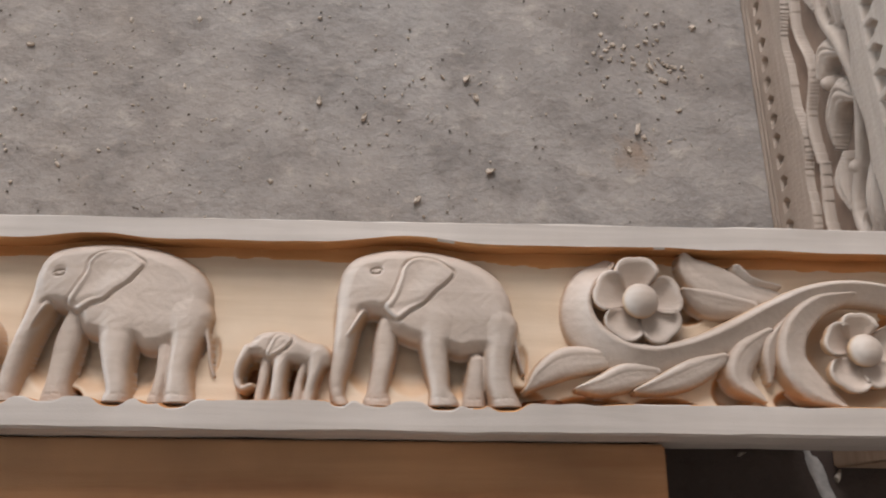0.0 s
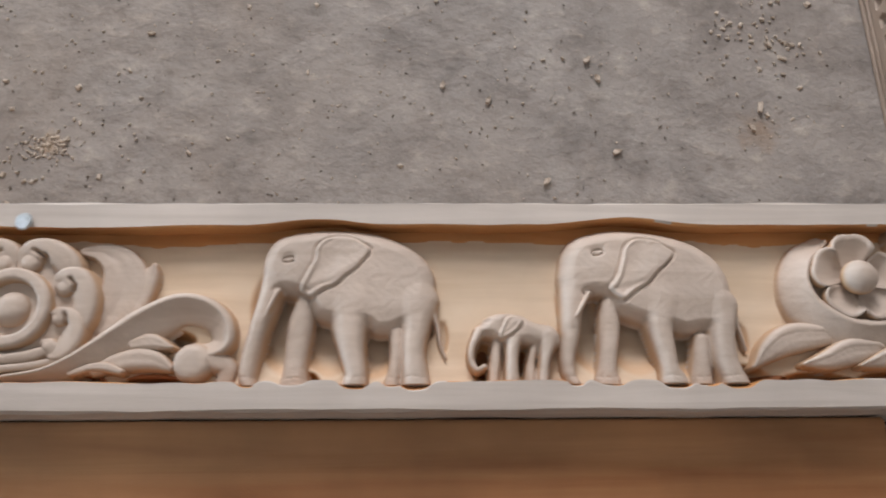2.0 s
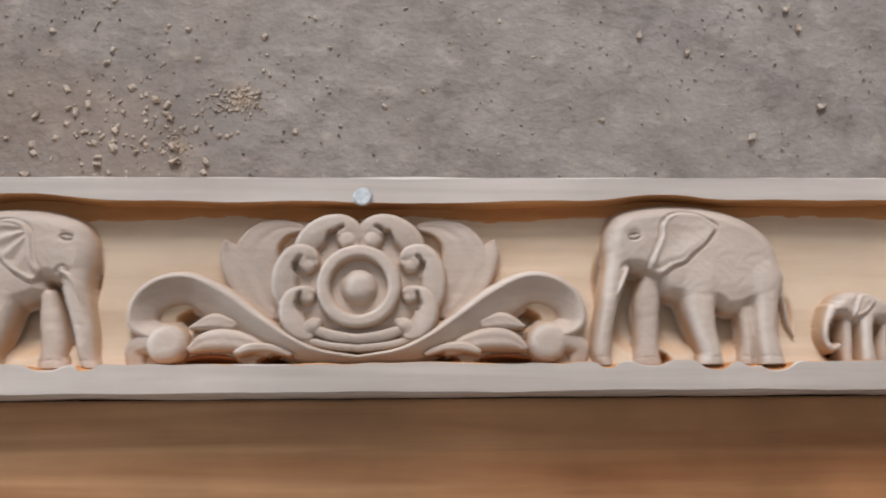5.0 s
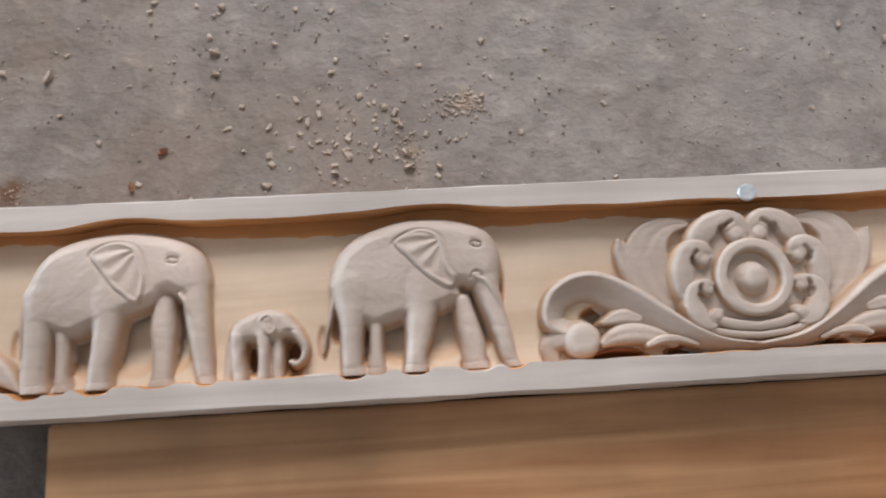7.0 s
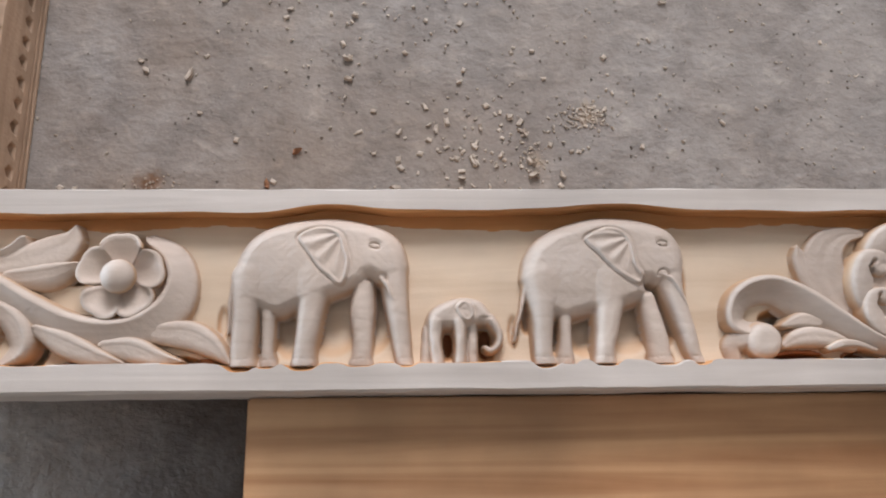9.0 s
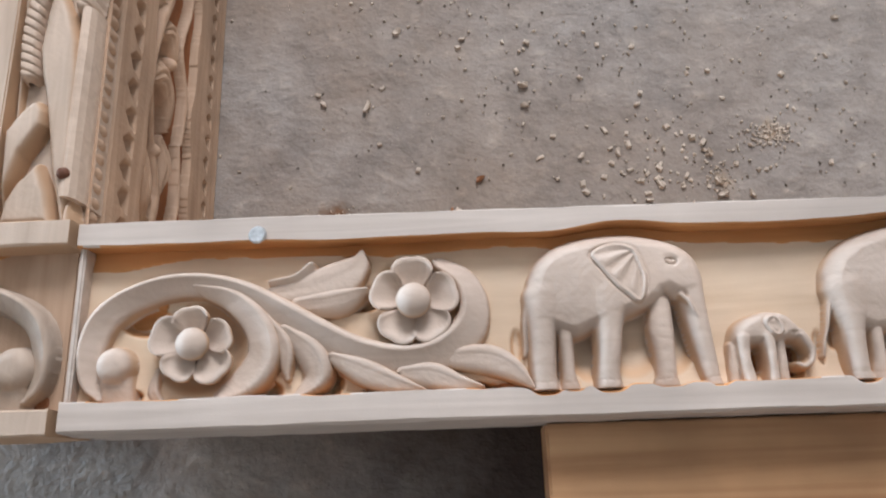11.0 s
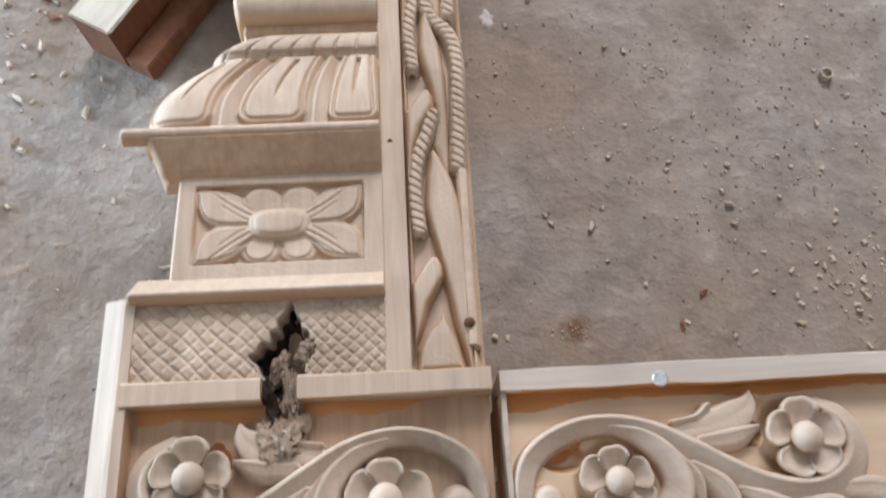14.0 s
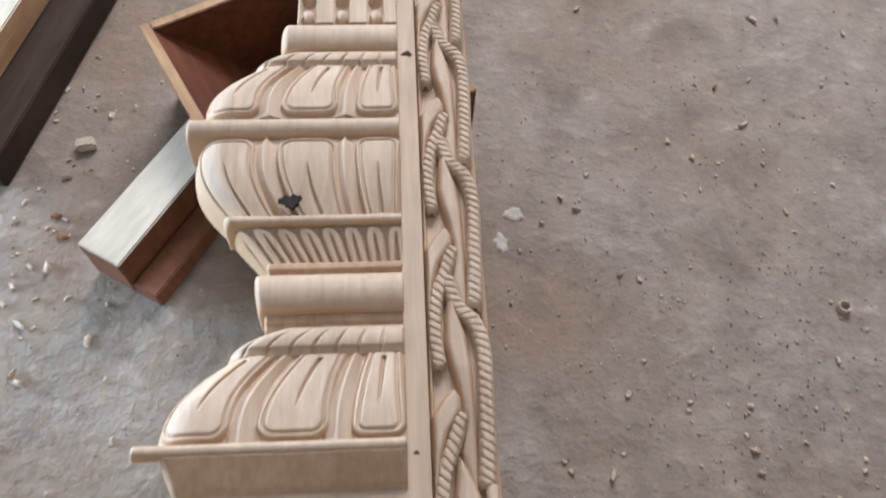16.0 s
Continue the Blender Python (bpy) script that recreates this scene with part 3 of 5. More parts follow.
# dark patches painted for the shade in hollows under leaves and beside calves
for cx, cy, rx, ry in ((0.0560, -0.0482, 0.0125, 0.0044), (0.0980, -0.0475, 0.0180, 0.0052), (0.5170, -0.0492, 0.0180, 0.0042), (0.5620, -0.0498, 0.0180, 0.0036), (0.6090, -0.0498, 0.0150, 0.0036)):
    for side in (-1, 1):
        relief("shade_patch", lambda X, Y: np.where(ell(X * side, Y, cx, cy, rx, ry, 1.0, 0, 6) > 0, chiselled(X, Y) - 0.001, -0.05), side * cx - rx, side * cx + rx, cy - ry, cy + ry, GROUND + 0.002, POCKET, lintel, 0.0008, label="dark red patch painted as shade under a leaf", tooth=0.0, floor=-0.035)
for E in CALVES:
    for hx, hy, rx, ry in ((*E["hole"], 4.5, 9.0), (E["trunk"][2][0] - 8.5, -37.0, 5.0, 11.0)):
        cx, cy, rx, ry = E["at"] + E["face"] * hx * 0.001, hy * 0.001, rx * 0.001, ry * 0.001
        relief("shade_patch", lambda X, Y: np.where(ell(X, Y, cx, cy, rx, ry, 1.0, 0, 4) > 0, chiselled(X, Y) - 0.001, -0.05), cx - rx, cx + rx, cy - ry, cy + ry, GROUND + 0.002, POCKET, lintel, 0.0008, label="dark red patch painted as shade beside a calf", tooth=0.0, floor=-0.035)


def over_backs(x):
    """The upper rim is hollowed out above each elephant's back, and its edge wanders."""
    return sum(0.0046 * math.exp(-abs((x - E["at"] - 0.001 * E["peak"] * E["face"]) / 0.034) ** 2.4) for E in HERD) + 0.0006 * math.sin(x * 61) * math.sin(x * 17) - 0.0009 * math.sin(x * 9 + 1)


def under_feet(x):
    """Small scallops where the feet stand on the lower rim."""
    cut = 0.0
    for E in HERD:
        for rows in (*E["near"], *E["far"], E["trunk"]):
            fx, _, fr = rows[-1]
            cut = max(cut, (0.0054 if rows in E["near"] else 0.0036) * math.exp(-abs((x - E["at"] - E["face"] * fx * 0.001) / (fr * 0.00118)) ** 4))
    return 0.0012 - cut + 0.0005 * math.sin(x * 43) + 0.00035 * math.sin(x * 131 + 2 * math.sin(x * 47))


# inner rim faces get the orange that carries their shade
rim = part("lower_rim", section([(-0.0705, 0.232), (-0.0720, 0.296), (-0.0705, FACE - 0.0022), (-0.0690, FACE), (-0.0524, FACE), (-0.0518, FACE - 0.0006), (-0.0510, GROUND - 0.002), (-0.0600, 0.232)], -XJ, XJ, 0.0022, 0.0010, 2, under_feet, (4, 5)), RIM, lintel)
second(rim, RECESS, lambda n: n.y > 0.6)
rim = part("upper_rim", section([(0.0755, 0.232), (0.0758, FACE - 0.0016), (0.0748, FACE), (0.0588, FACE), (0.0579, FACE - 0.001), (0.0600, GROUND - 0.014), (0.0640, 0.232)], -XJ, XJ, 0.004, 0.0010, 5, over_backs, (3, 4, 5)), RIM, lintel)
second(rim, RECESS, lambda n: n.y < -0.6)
# hidden board, added to carry the rail and keep light off the floor
part("shade_panel", block(-XJ, XJ, 0.012, 0.060, 0.0, 0.2345, 0.002), REVEAL, lintel, "unseen board added under the rail to block the light")


def closed(pts, n=4):
    """A smooth closed outline through the corners."""
    rows = spline([pts[-1], *pts, pts[0], pts[1]], n)[n:-n - 1]
    return [(float(a[0]), float(a[1])) for a in rows]


def plump(d, r, h, p=2.3):
    """A flat top, h high, that rolls off over the last r to its outline."""
    return np.where(d > 0, h * np.sqrt(np.clip(1 - np.power(1 - np.clip(d / r, 0, 1), p), 0, 1)), d * 2.5)


def raised(H, d, r, fold, pivot, x, y, turns):
    """An ear lying on the body: proud of it, with a thick border, a hollow and fanned folds, and a knife cut round it."""
    ang = np.arctan2(y - pivot[1], x - pivot[0])
    # the border is thick towards the head and thins out towards the hind edge
    head = np.clip((x - pivot[0]) / 34 + 1.05, 0.12, 1)
    lip = 0.6 + r * head
    ear = 0.5 + 1.5 * head * np.clip(d / 1.4, 0, 1) - 1.9 * head * np.clip((d - lip + 0.8) / 1.4, 0, 1) + 1.2 * (1 - head) * np.clip(d / 1.0, 0, 1) + fold * np.sin(ang * turns) * np.clip((d - lip) / 3.0, 0, 1)
    return np.where(H > 0, H + np.where(d > 0, ear, 0) - (1.9 - 1.0 * head) * np.exp(-np.square((d + 0.8) / 0.9)), H)


def elephant_height(E, seed):
    """An elephant walking towards +x, feet on the lower rim."""
    body, ear = closed(E["body"]), closed(E["ear"], 3)

    def h(X, Y):
        x, y = X * 1000, Y * 1000

        def L(rows, top, p=2.7, wide=1.16):
            return limb(x, y, [(r[0], r[1], r[2] * wide, top) for r in rows], p)
        H = np.maximum(L(E["far"][0], 11.0), L(E["far"][1], 10.5))
        d = inside(x, y, body) + 2.0 * np.clip((y - 4) / 20, 0, 1)
        B = plump(d, 15, 17.2, 2.1)
        # the belly lies back between the legs, the head and rump roll away
        sag = np.clip((6 - y) / 20, 0, 1)
        B = np.where(d > 0, B - 2.2 * sag * sag * (3 - 2 * sag) - 1.6 * np.square(np.clip((-30 - x) / 40, 0, 1)) + 0.8 * np.exp(-np.square((x + 8) / 30) - np.square((y - 26) / 22)), B)
        H = np.maximum(H, B)
        for k, rows in enumerate(E["near"]):
            H = smax(H, L([(rows[0][0], rows[0][1], rows[0][2] * 1.15), *rows[1:]], 16.8 - k * 0.6), 4.0)
        trunk = L(E["trunk"], 16.0, 2.5, 1.12)
        H = smax(H, trunk - np.where(trunk > 0, 3.0 * np.clip((-10 - y) / 42, 0, 1), 0), 2.2)
        # cheek and brow
        ex, ey = E["eye"]
        H = np.where(d > 0, H + 1.1 * np.exp(-np.square((x - ex + 2) / 11) - np.square((y - ey + 7) / 13)) - 0.7 * np.exp(-np.square((x - ex - 1) / 5) - np.square((y - ey - 1) / 4)), H)
        tail = limb(x, y, [(*p, 2.2 - 0.25 * k, (9.5, 8, 6.5, 5, 4)[k]) for k, p in enumerate(E["tail"])], 2.2)
        H = np.maximum(H, tail)
        front = E["ear"][0] if E["face"] < 0 else E["ear"][4]
        H = raised(H, inside(x, y, ear), 4.2 if E["face"] < 0 else 2.4, 0.45 if E["face"] < 0 else 0.85, (front[0] + 3, front[1] + 2), x, y, 7 if E["face"] < 0 else 13)
        tusk = limb(x, y, [(*p, (2.6, 2.6, 2.3, 1.3)[k], (17.2, 18.6, 18.0, 16.0)[k]) for k, p in enumerate(E["tusk"])], 2.0)
        tx, ty = E["tusk"][0]
        H = np.where(H > 0, H - 1.8 * np.exp(-np.square((np.hypot(x - tx, y - ty) - 3.6) / 0.9)) * (y > ty - 1), H)
        H = np.maximum(H, tusk)
        # eye: lids, pupil, brow line
        u, v = x - ex, y - ey + 0.12 * (x - ex)
        lid = np.abs(v) - 2.1 * np.sqrt(np.clip(1 - np.square(u / 4.2), 0, 1))
        H = np.where(H > 0, H - 2.3 * np.exp(-np.square(lid / 0.8)) * (np.abs(u) < 4.6) - 1.0 * np.exp(-(u * u + v * v) / 1.2) - 0.5 * np.exp(-np.square((v - 4.2 + 0.08 * u * u) / 0.9)) * (np.abs(u) < 5), H)
        # skin folds across the trunk and the far leg, toe line, knife planes
        low = np.clip((8 - y) / 10, 0, 1) * (x > 17)
        H = H - np.where(H > 2, 0.16 * low * np.power(np.abs(np.sin(y * 0.30 + 0.06 * x + 0.8 * np.sin(y * 0.17 + seed))), 14), 0)
        H = H - np.where(H > 6, 0.5 * np.exp(-np.square((y + 47.5 + 0.4 * np.sin(x * 0.4)) / 0.8)) * (np.abs(np.sin(x * 0.55)) > 0.35), 0)
        flat = np.sin(x * 0.10 + seed + 0.8 * np.sin(y * 0.07)) * np.sin(y * 0.12 + seed * 1.7 + 0.6 * np.sin(x * 0.09))
        fine = np.sin(x * 0.55 + 2 * np.sin(y * 0.21 + seed)) * np.sin(y * 0.47 + 1.6 * np.sin(x * 0.19))
        return np.where(y < -53.0, -9, H + np.where(H > 3, 0.18 * flat + 0.07 * fine, 0)) / 1000
    return h


def calf_height(E):
    body, ear = closed(E["body"]), closed(E["ear"], 3)

    def h(X, Y):
        x, y = X * 1000, Y * 1000
        d = inside(x, y, body)
        H = plump(d, 8, 16.0)
        H = np.where(d > 0, H - 2.0 * np.clip((-18 - y) / 10, 0, 1), H)
        rows, leg = list(E["legs"]), []
        while rows:
            leg.append(rows.pop(0))
            if not rows or rows[0][1] > leg[-1][1]:
                top = limb(x, y, [(px, py, pr * 1.08, ph * 1.18) for px, py, pr, ph in leg], 2.8)
                H = smax(H, top, 1.0) if leg[0][3] > 10 else np.maximum(H, top)
                leg = []
        H = smax(H, limb(x, y, [(*r, 16.0 - 0.8 * k) for k, r in enumerate(E["trunk"])], 2.6), 1.0)
        H = raised(H, inside(x, y, ear), 1.7, 0.3, (E["ear"][0][0] + 2, E["ear"][0][1]), x, y, 6)
        u, v = x - E["eye"][0], y - E["eye"][1]
        H = np.where(H > 0, H - 1.5 * np.exp(-np.square((np.abs(v) - 0.9 * np.sqrt(np.clip(1 - np.square(u / 2.4), 0, 1))) / 0.6)) * (np.abs(u) < 2.8) - 1.2 * np.exp(-np.square((v + 8) / 0.9)) * (np.abs(u + 1) < 4), H)
        return (H + np.where(H > 3, 0.3 * np.sin(x * 0.45) * np.sin(y * 0.4 + 1), 0)) / 1000
    return h


for i, E in enumerate(HERD):
    m = pose(E["at"], 0, 0) @ Matrix.Diagonal((E["face"], 1, 1, 1))
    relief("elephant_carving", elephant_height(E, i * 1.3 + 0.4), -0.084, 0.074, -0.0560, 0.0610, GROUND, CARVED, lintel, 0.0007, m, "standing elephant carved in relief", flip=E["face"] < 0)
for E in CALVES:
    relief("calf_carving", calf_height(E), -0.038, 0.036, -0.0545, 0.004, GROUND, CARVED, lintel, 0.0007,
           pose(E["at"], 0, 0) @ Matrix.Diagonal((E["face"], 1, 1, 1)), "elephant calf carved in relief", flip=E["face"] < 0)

# ---- scroll work ----


def flower(parent, x, y, r, z, m, turn=0.0, mat=None):
    """A five-petalled flower with cupped petals round a ball."""
    mat = mat or CARVED
    c = m @ Vector((x, y, z))
    mir = m.to_3x3()[0][0] < 0
    disc = bmesh.new()
    bmesh.ops.create_uvsphere(disc, u_segments=24, v_segments=14, radius=r * 0.41)
    for v in disc.verts:
        v.co = Vector((v.co.x, v.co.y, v.co.z * 0.85)) + c + Vector((0, 0, r * 0.10))
    top = part("carved_flower", disc, mat, parent, "five-petalled flower with a ball centre", smooth=True)
    for k in range(5):
        a = radians(90 + 72 * k + turn + 5 * math.sin(k * 2.3 + x * 90)) if not mir else radians(90 - 72 * k - turn + 5 * math.sin(k * 2.3 + x * 90))
        r_k = r * (1 + 0.07 * math.sin(k * 3.1 + x * 130 + y * 40))
        bm = bmesh.new()
        rows = []
        for i in range(9):
            u = i / 8
            row = []
            for j in range(11):
                w = j / 10 * 2 - 1
                rad = r_k * (0.22 + 0.80 * u * (1 - 0.27 * abs(w) ** 3.4 - 0.04 * (1 - abs(w)) ** 6))
                th = a + w * radians(38) * (0.80 + 0.20 * math.sin(u * 2.4))
                zz = -0.0060 + 0.0090 * u ** 1.8 + 0.0018 * abs(w) ** 3 * (0.3 + u)
                row.append(bm.verts.new(c + Vector((rad * math.cos(th), rad * math.sin(th), zz))))
            rows.append(row)
        # thick lip that falls back under the petal
        row = []
        for j in range(11):
            v = rows[-1][j].co - c
            row.append(bm.verts.new(c + Vector((v.x * 1.045, v.y * 1.045, v.z - 0.0012))))
        rows.append(row)
        row = []
        for j in range(11):
            v = rows[-1][j].co - c
            row.append(bm.verts.new(c + Vector((v.x * 0.97, v.y * 0.97, v.z - 0.0075))))
        rows.append(row)
        for p, q in zip(rows, rows[1:]):
            for j in range(10):
                bm.faces.new((p[j], q[j], q[j + 1], p[j + 1]))
        for side in (0, 10):
            low = [bm.verts.new(rows[i][side].co - Vector((0, 0, 0.006))) for i in range(9)]
            for i in range(8):
                bm.faces.new((rows[i][side], rows[i + 1][side], low[i + 1], low[i]))
        bmesh.ops.recalc_face_normals(bm, faces=bm.faces)
        part("petal", bm, mat, top, smooth=True)


def leaf(parent, pts, z, m, mir, mat, name="leaf", ribs=0.0005, flat=4.2, dish=0.0, lean=0.45):
    """A carved leaf: a broad tapering blade with a cut midrib, one half sloping off to a crisp edge; dish: hollowed between raised edges."""
    xs, ys, rs = [p[0] for p in pts], [p[1] for p in pts], max(p[2] for p in pts)

    def h(X, Y):
        H, s = limb(X, Y, pts, flat, 7, True)
        shape = 1 - lean * np.clip(0.6 - s, 0, 1.6) / 1.6 - dish * (1 - np.power(np.clip(np.abs(s), 0, 1), 3.5))
        return H * shape - np.where(H > 0, 0.0004 * np.exp(-np.square((s - 0.25) / 0.09)) * (dish == 0) + ribs * np.cos(s * 9.5) * 0.25, 0)
    return relief(name, h, min(xs) - rs * 1.05, max(xs) + rs * 1.05, min(ys) - rs * 1.05, max(ys) + rs * 1.05, z, mat, parent, 0.0008, m, flip=mir)


def ridged(X, Y, pts, side, slope=0.42, groove=0.0):
    """A stem whose crest runs along one side and falls in a long hollow slope to the other."""
    H, s = limb(X, Y, pts, 9.0, 7, True)
    s = s * side
    fall = np.clip((0.50 - s) / 1.50, 0, 1)
    return H * (1 - slope * np.power(fall, 0.9) - 0.10 * np.clip((s - 0.6) / 0.4, 0, 1)) - np.where(H > 0, groove * np.exp(-np.square((s - 0.22) / 0.10)), 0)


def scroll(parent, m, mat, bloom=1.0, rise=0.0, slim=1.0):
    """The flower scroll: x from the joint towards the elephants, y across the board. rise: how much higher its far flower sits; slim: the stem's width."""
    mir = m.to_3x3()[0][0] < 0

    def P(x, y, r=0.0, h=0.0):
        return (x / 1000, (y + rise * min(1.0, max(0.0, (x - 60) / 140))) / 1000, r / 1000, h / 1000)

    main = [P(25, -46, 5 * slim, 9), P(17.5, -35, 8 * slim, 12), P(16, -15, 9.5 * slim, 14.5), P(23, 5, 10 * slim, 16), P(40, 19, 9.5 * slim, 17), P(66, 28, 9.2 * slim, 17.5), P(93, 28.5, 9.2 * slim, 18), P(120, 21, 10.5 * slim, 18), P(148, 6, 11.5 * slim, 18),
            P(175, -10, 12 * slim, 18), P(202, -23, 12 * slim, 18), P(230, -29, 12 * slim, 18), P(255, -26, 13 * slim, 18), P(276, -11, 13 * slim, 17.5), P(282, 9, 11 * slim, 16.5), P(275, 28, 9 * slim, 14.5), P(258, 40, 5.5, 10)]
    twig = [P(88, 26, 4, 15), P(113, 17, 9 * slim, 16.5), P(131, -1, 11.5 * slim, 17), P(136, -22, 12.5 * slim, 17), P(125, -39, 12 * slim, 15.5), P(106, -49, 5, 11)]
    bx = lambda a, b, c, d: (a / 1000, b / 1000, c / 1000, d / 1000)
    root = relief("scroll_stem", lambda X, Y: ridged(X, Y, main, 1, 0.58), *bx(2, 300, -54, 56), GROUND, mat, parent, 0.0008, m, "broad S-shaped scroll stem", flip=mir)
    relief("scroll_branch", lambda X, Y: ridged(X, Y, twig, 1, 0.46), *bx(78, 154, -54, 36), GROUND, mat, root, 0.0008, m, flip=mir)
    relief("curl_boss", lambda X, Y: np.maximum(ell(X, Y, 0.034, -0.026, 0.0135 * bloom, 0.0138 * bloom, 0.0178, 0, 3.4), limb(X, Y, [P(34, -30, 12.5, 11.5), P(35, -42, 12, 9.5), P(36, -53, 12, 7)], 4.0)), *bx(14, 56, -54, -6), GROUND, mat, root, 0.0008, m, flip=mir)
    for pts in ([P(62, -30, 3, 7), P(60, -44, 5, 7.5), P(66, -53, 4, 6)],
                [P(137, 4, 4, 14), P(149, -16, 8, 15), P(152, -38, 3, 11)],
                [P(150, -6, 6, 14), P(168, -22, 11.5, 16), P(173, -38, 10, 15), P(158, -51, 3, 11)]):
        leaf(root, pts, GROUND, m, mir, mat)
    # the spray of leaves along the lower rim
    for pts in ([P(184, -26, 5, 14), P(205, -36, 10, 16), P(227, -45, 7.5, 16.5), P(246, -50, 2, 16)],
                [P(232, -38, 6, 13), P(251, -40, 10, 15.5), P(268, -46, 7.5, 16), P(285, -49, 2, 15.5)],
                [P(266, -28, 8, 12), P(290, -30, 11, 14.5), P(306, -38, 8.5, 15), P(319, -50, 2, 14)]):
        leaf(root, pts, GROUND, m, mir, mat, lean=0.22, flat=7.0)
    # upper leaf: a hollow blade with a curled tip, its partner and a little curl
    leaf(root, [P(138, 20, 6, 14), P(163, 24, 11, 16), P(186, 29.5, 14.5, 16.5), P(200, 38.5, 9, 17), P(204, 50, 1.5, 17)], GROUND, m, mir, mat, dish=0.30, lean=0.05)
    leaf(root, [P(160, 12, 8, 12), P(186, 14, 10.5, 13.5), P(206, 21, 3.5, 13)], GROUND, m, mir, mat)
    leaf(root, [P(140, 28, 3, 15), P(158, 31, 4, 16), P(168, 39, 4.5, 16.5)], GROUND, m, mir, mat)
    flower(parent, *P(89, -14 if rise >= 0 else -18)[:2], 0.0275 * bloom, GROUND + 0.0140, m, 4, mat)
    flower(parent, *P(240, 11)[:2], 0.0300, GROUND + 0.0145, m, 0, mat)


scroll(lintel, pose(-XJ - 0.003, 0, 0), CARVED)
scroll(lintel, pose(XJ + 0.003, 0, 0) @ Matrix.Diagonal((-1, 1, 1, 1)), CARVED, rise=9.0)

# ---- lotus in the middle ----


def Q(x, y, r=0.0, h=0.0):
    return (x / 1000, y / 1000, r / 1000, h / 1000)


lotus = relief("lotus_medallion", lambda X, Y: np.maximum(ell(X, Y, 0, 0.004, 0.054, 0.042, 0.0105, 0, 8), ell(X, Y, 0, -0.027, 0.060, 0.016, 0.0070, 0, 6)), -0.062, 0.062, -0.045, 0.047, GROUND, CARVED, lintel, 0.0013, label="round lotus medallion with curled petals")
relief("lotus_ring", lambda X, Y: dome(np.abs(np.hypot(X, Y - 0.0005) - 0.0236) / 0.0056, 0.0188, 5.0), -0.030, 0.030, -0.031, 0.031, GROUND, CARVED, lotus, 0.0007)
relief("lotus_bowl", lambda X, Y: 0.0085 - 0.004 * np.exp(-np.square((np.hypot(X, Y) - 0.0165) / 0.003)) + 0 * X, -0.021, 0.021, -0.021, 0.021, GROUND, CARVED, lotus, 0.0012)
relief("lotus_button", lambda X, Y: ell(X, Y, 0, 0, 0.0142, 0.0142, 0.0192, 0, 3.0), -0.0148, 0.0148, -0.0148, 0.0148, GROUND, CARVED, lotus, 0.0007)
for sgn in (1, -1):
    m = Matrix.Diagonal((sgn, 1, 1, 1))

    def lobe(name, pts, ball, notch=None, lab=""):
        """A petal that curls over into a ball, with a deep notch cut beside the ball."""
        xs, ys, rs = [p[0] for p in pts + [ball]], [p[1] for p in pts + [ball]], max(p[2] for p in pts + [ball]) * 1.25

        def h(X, Y):
            H, s = limb(X, Y, [(px, py, pr * 1.18, ph) for px, py, pr, ph in pts], 7.0, 7, True)
            H = H * (1 - 0.10 * np.clip(-s, 0, 1))
            if ball[2] > 0:
                H = smax(H, ell(X, Y, ball[0], ball[1], ball[2], ball[2], ball[3], 0, 3.4), 0.0006)
            if notch:
                H = H - 0.016 * np.clip(1.8 * ell(X, Y, *notch[:4], 1.0, notch[4], 3), 0, 1)
                # the cut runs on round the outer side of the ball
                r = np.hypot(X - ball[0], Y - ball[1])
                facing = ((X - ball[0]) * (notch[0] - ball[0]) + (Y - ball[1]) * (notch[1] - ball[1] - 0.004)) / np.maximum(r, 1e-5) / math.hypot(notch[0] - ball[0], notch[1] - ball[1] - 0.004)
                H = H - 0.0075 * np.exp(-np.square((r - ball[2] * 1.04) / 0.0011)) * np.clip((facing + 0.25) / 0.4, 0, 1)
            return H
        return relief(name, h, min(xs) - rs, max(xs) + rs, min(ys) - rs, max(ys) + rs, GROUND, CARVED, lotus, 0.0008, m, lab, flip=sgn < 0)
    lobe("lotus_curl", [Q(4.5, 30, 5, 15), Q(5, 39, 6, 17.5), Q(13, 42, 8, 18.5), Q(24, 40, 8.5, 18.5), Q(33, 33, 8.5, 17.5), Q(38, 24, 7, 15)], Q(8.8, 32.5, 8.6, 17.8), (0.0200, 0.0330, 0.0030, 0.0062, 14))
    lobe("lotus_curl", [Q(31, 17, 4.5, 16), Q(34.5, 21.5, 6.5, 18), Q(43, 20, 8.5, 18.5), Q(49, 9, 8.5, 18), Q(49, -4, 8, 16.5), Q(46, -14, 6, 14)], Q(34.5, 14.5, 7.2, 17.2), (0.0420, 0.0125, 0.0024, 0.0046, -25))
    lobe("lotus_curl", [Q(32, -4, 4, 16), Q(35.5, -4.5, 5.5, 17.5), Q(43, -8, 7, 18.2), Q(45, -18, 7.5, 18), Q(40, -27, 7, 17), Q(33, -31, 4.5, 15)], Q(33.5, -7.5, 5.8, 16.8), (0.0398, -0.0125, 0.0021, 0.0040, -20))
    lobe("lotus_bud", [Q(27, -24, 3.5, 15), Q(31, -26, 5, 16.5), Q(35, -31, 4, 15)], Q(29, -26, 5, 16.5))
    pts = [Q(124, -28, 6, 12), Q(135, -28, 7, 13.5), Q(144, -22, 9, 15), Q(141, -9, 10, 16.5), Q(129, -0.5, 10.5, 17.5), Q(112, 0.5, 11, 18), Q(92, -10.5, 13, 18.2), Q(68, -26, 11, 18), Q(47, -38, 8, 17.5), Q(27, -45.5, 6, 17), Q(0, -49, 4.5, 16.5)]
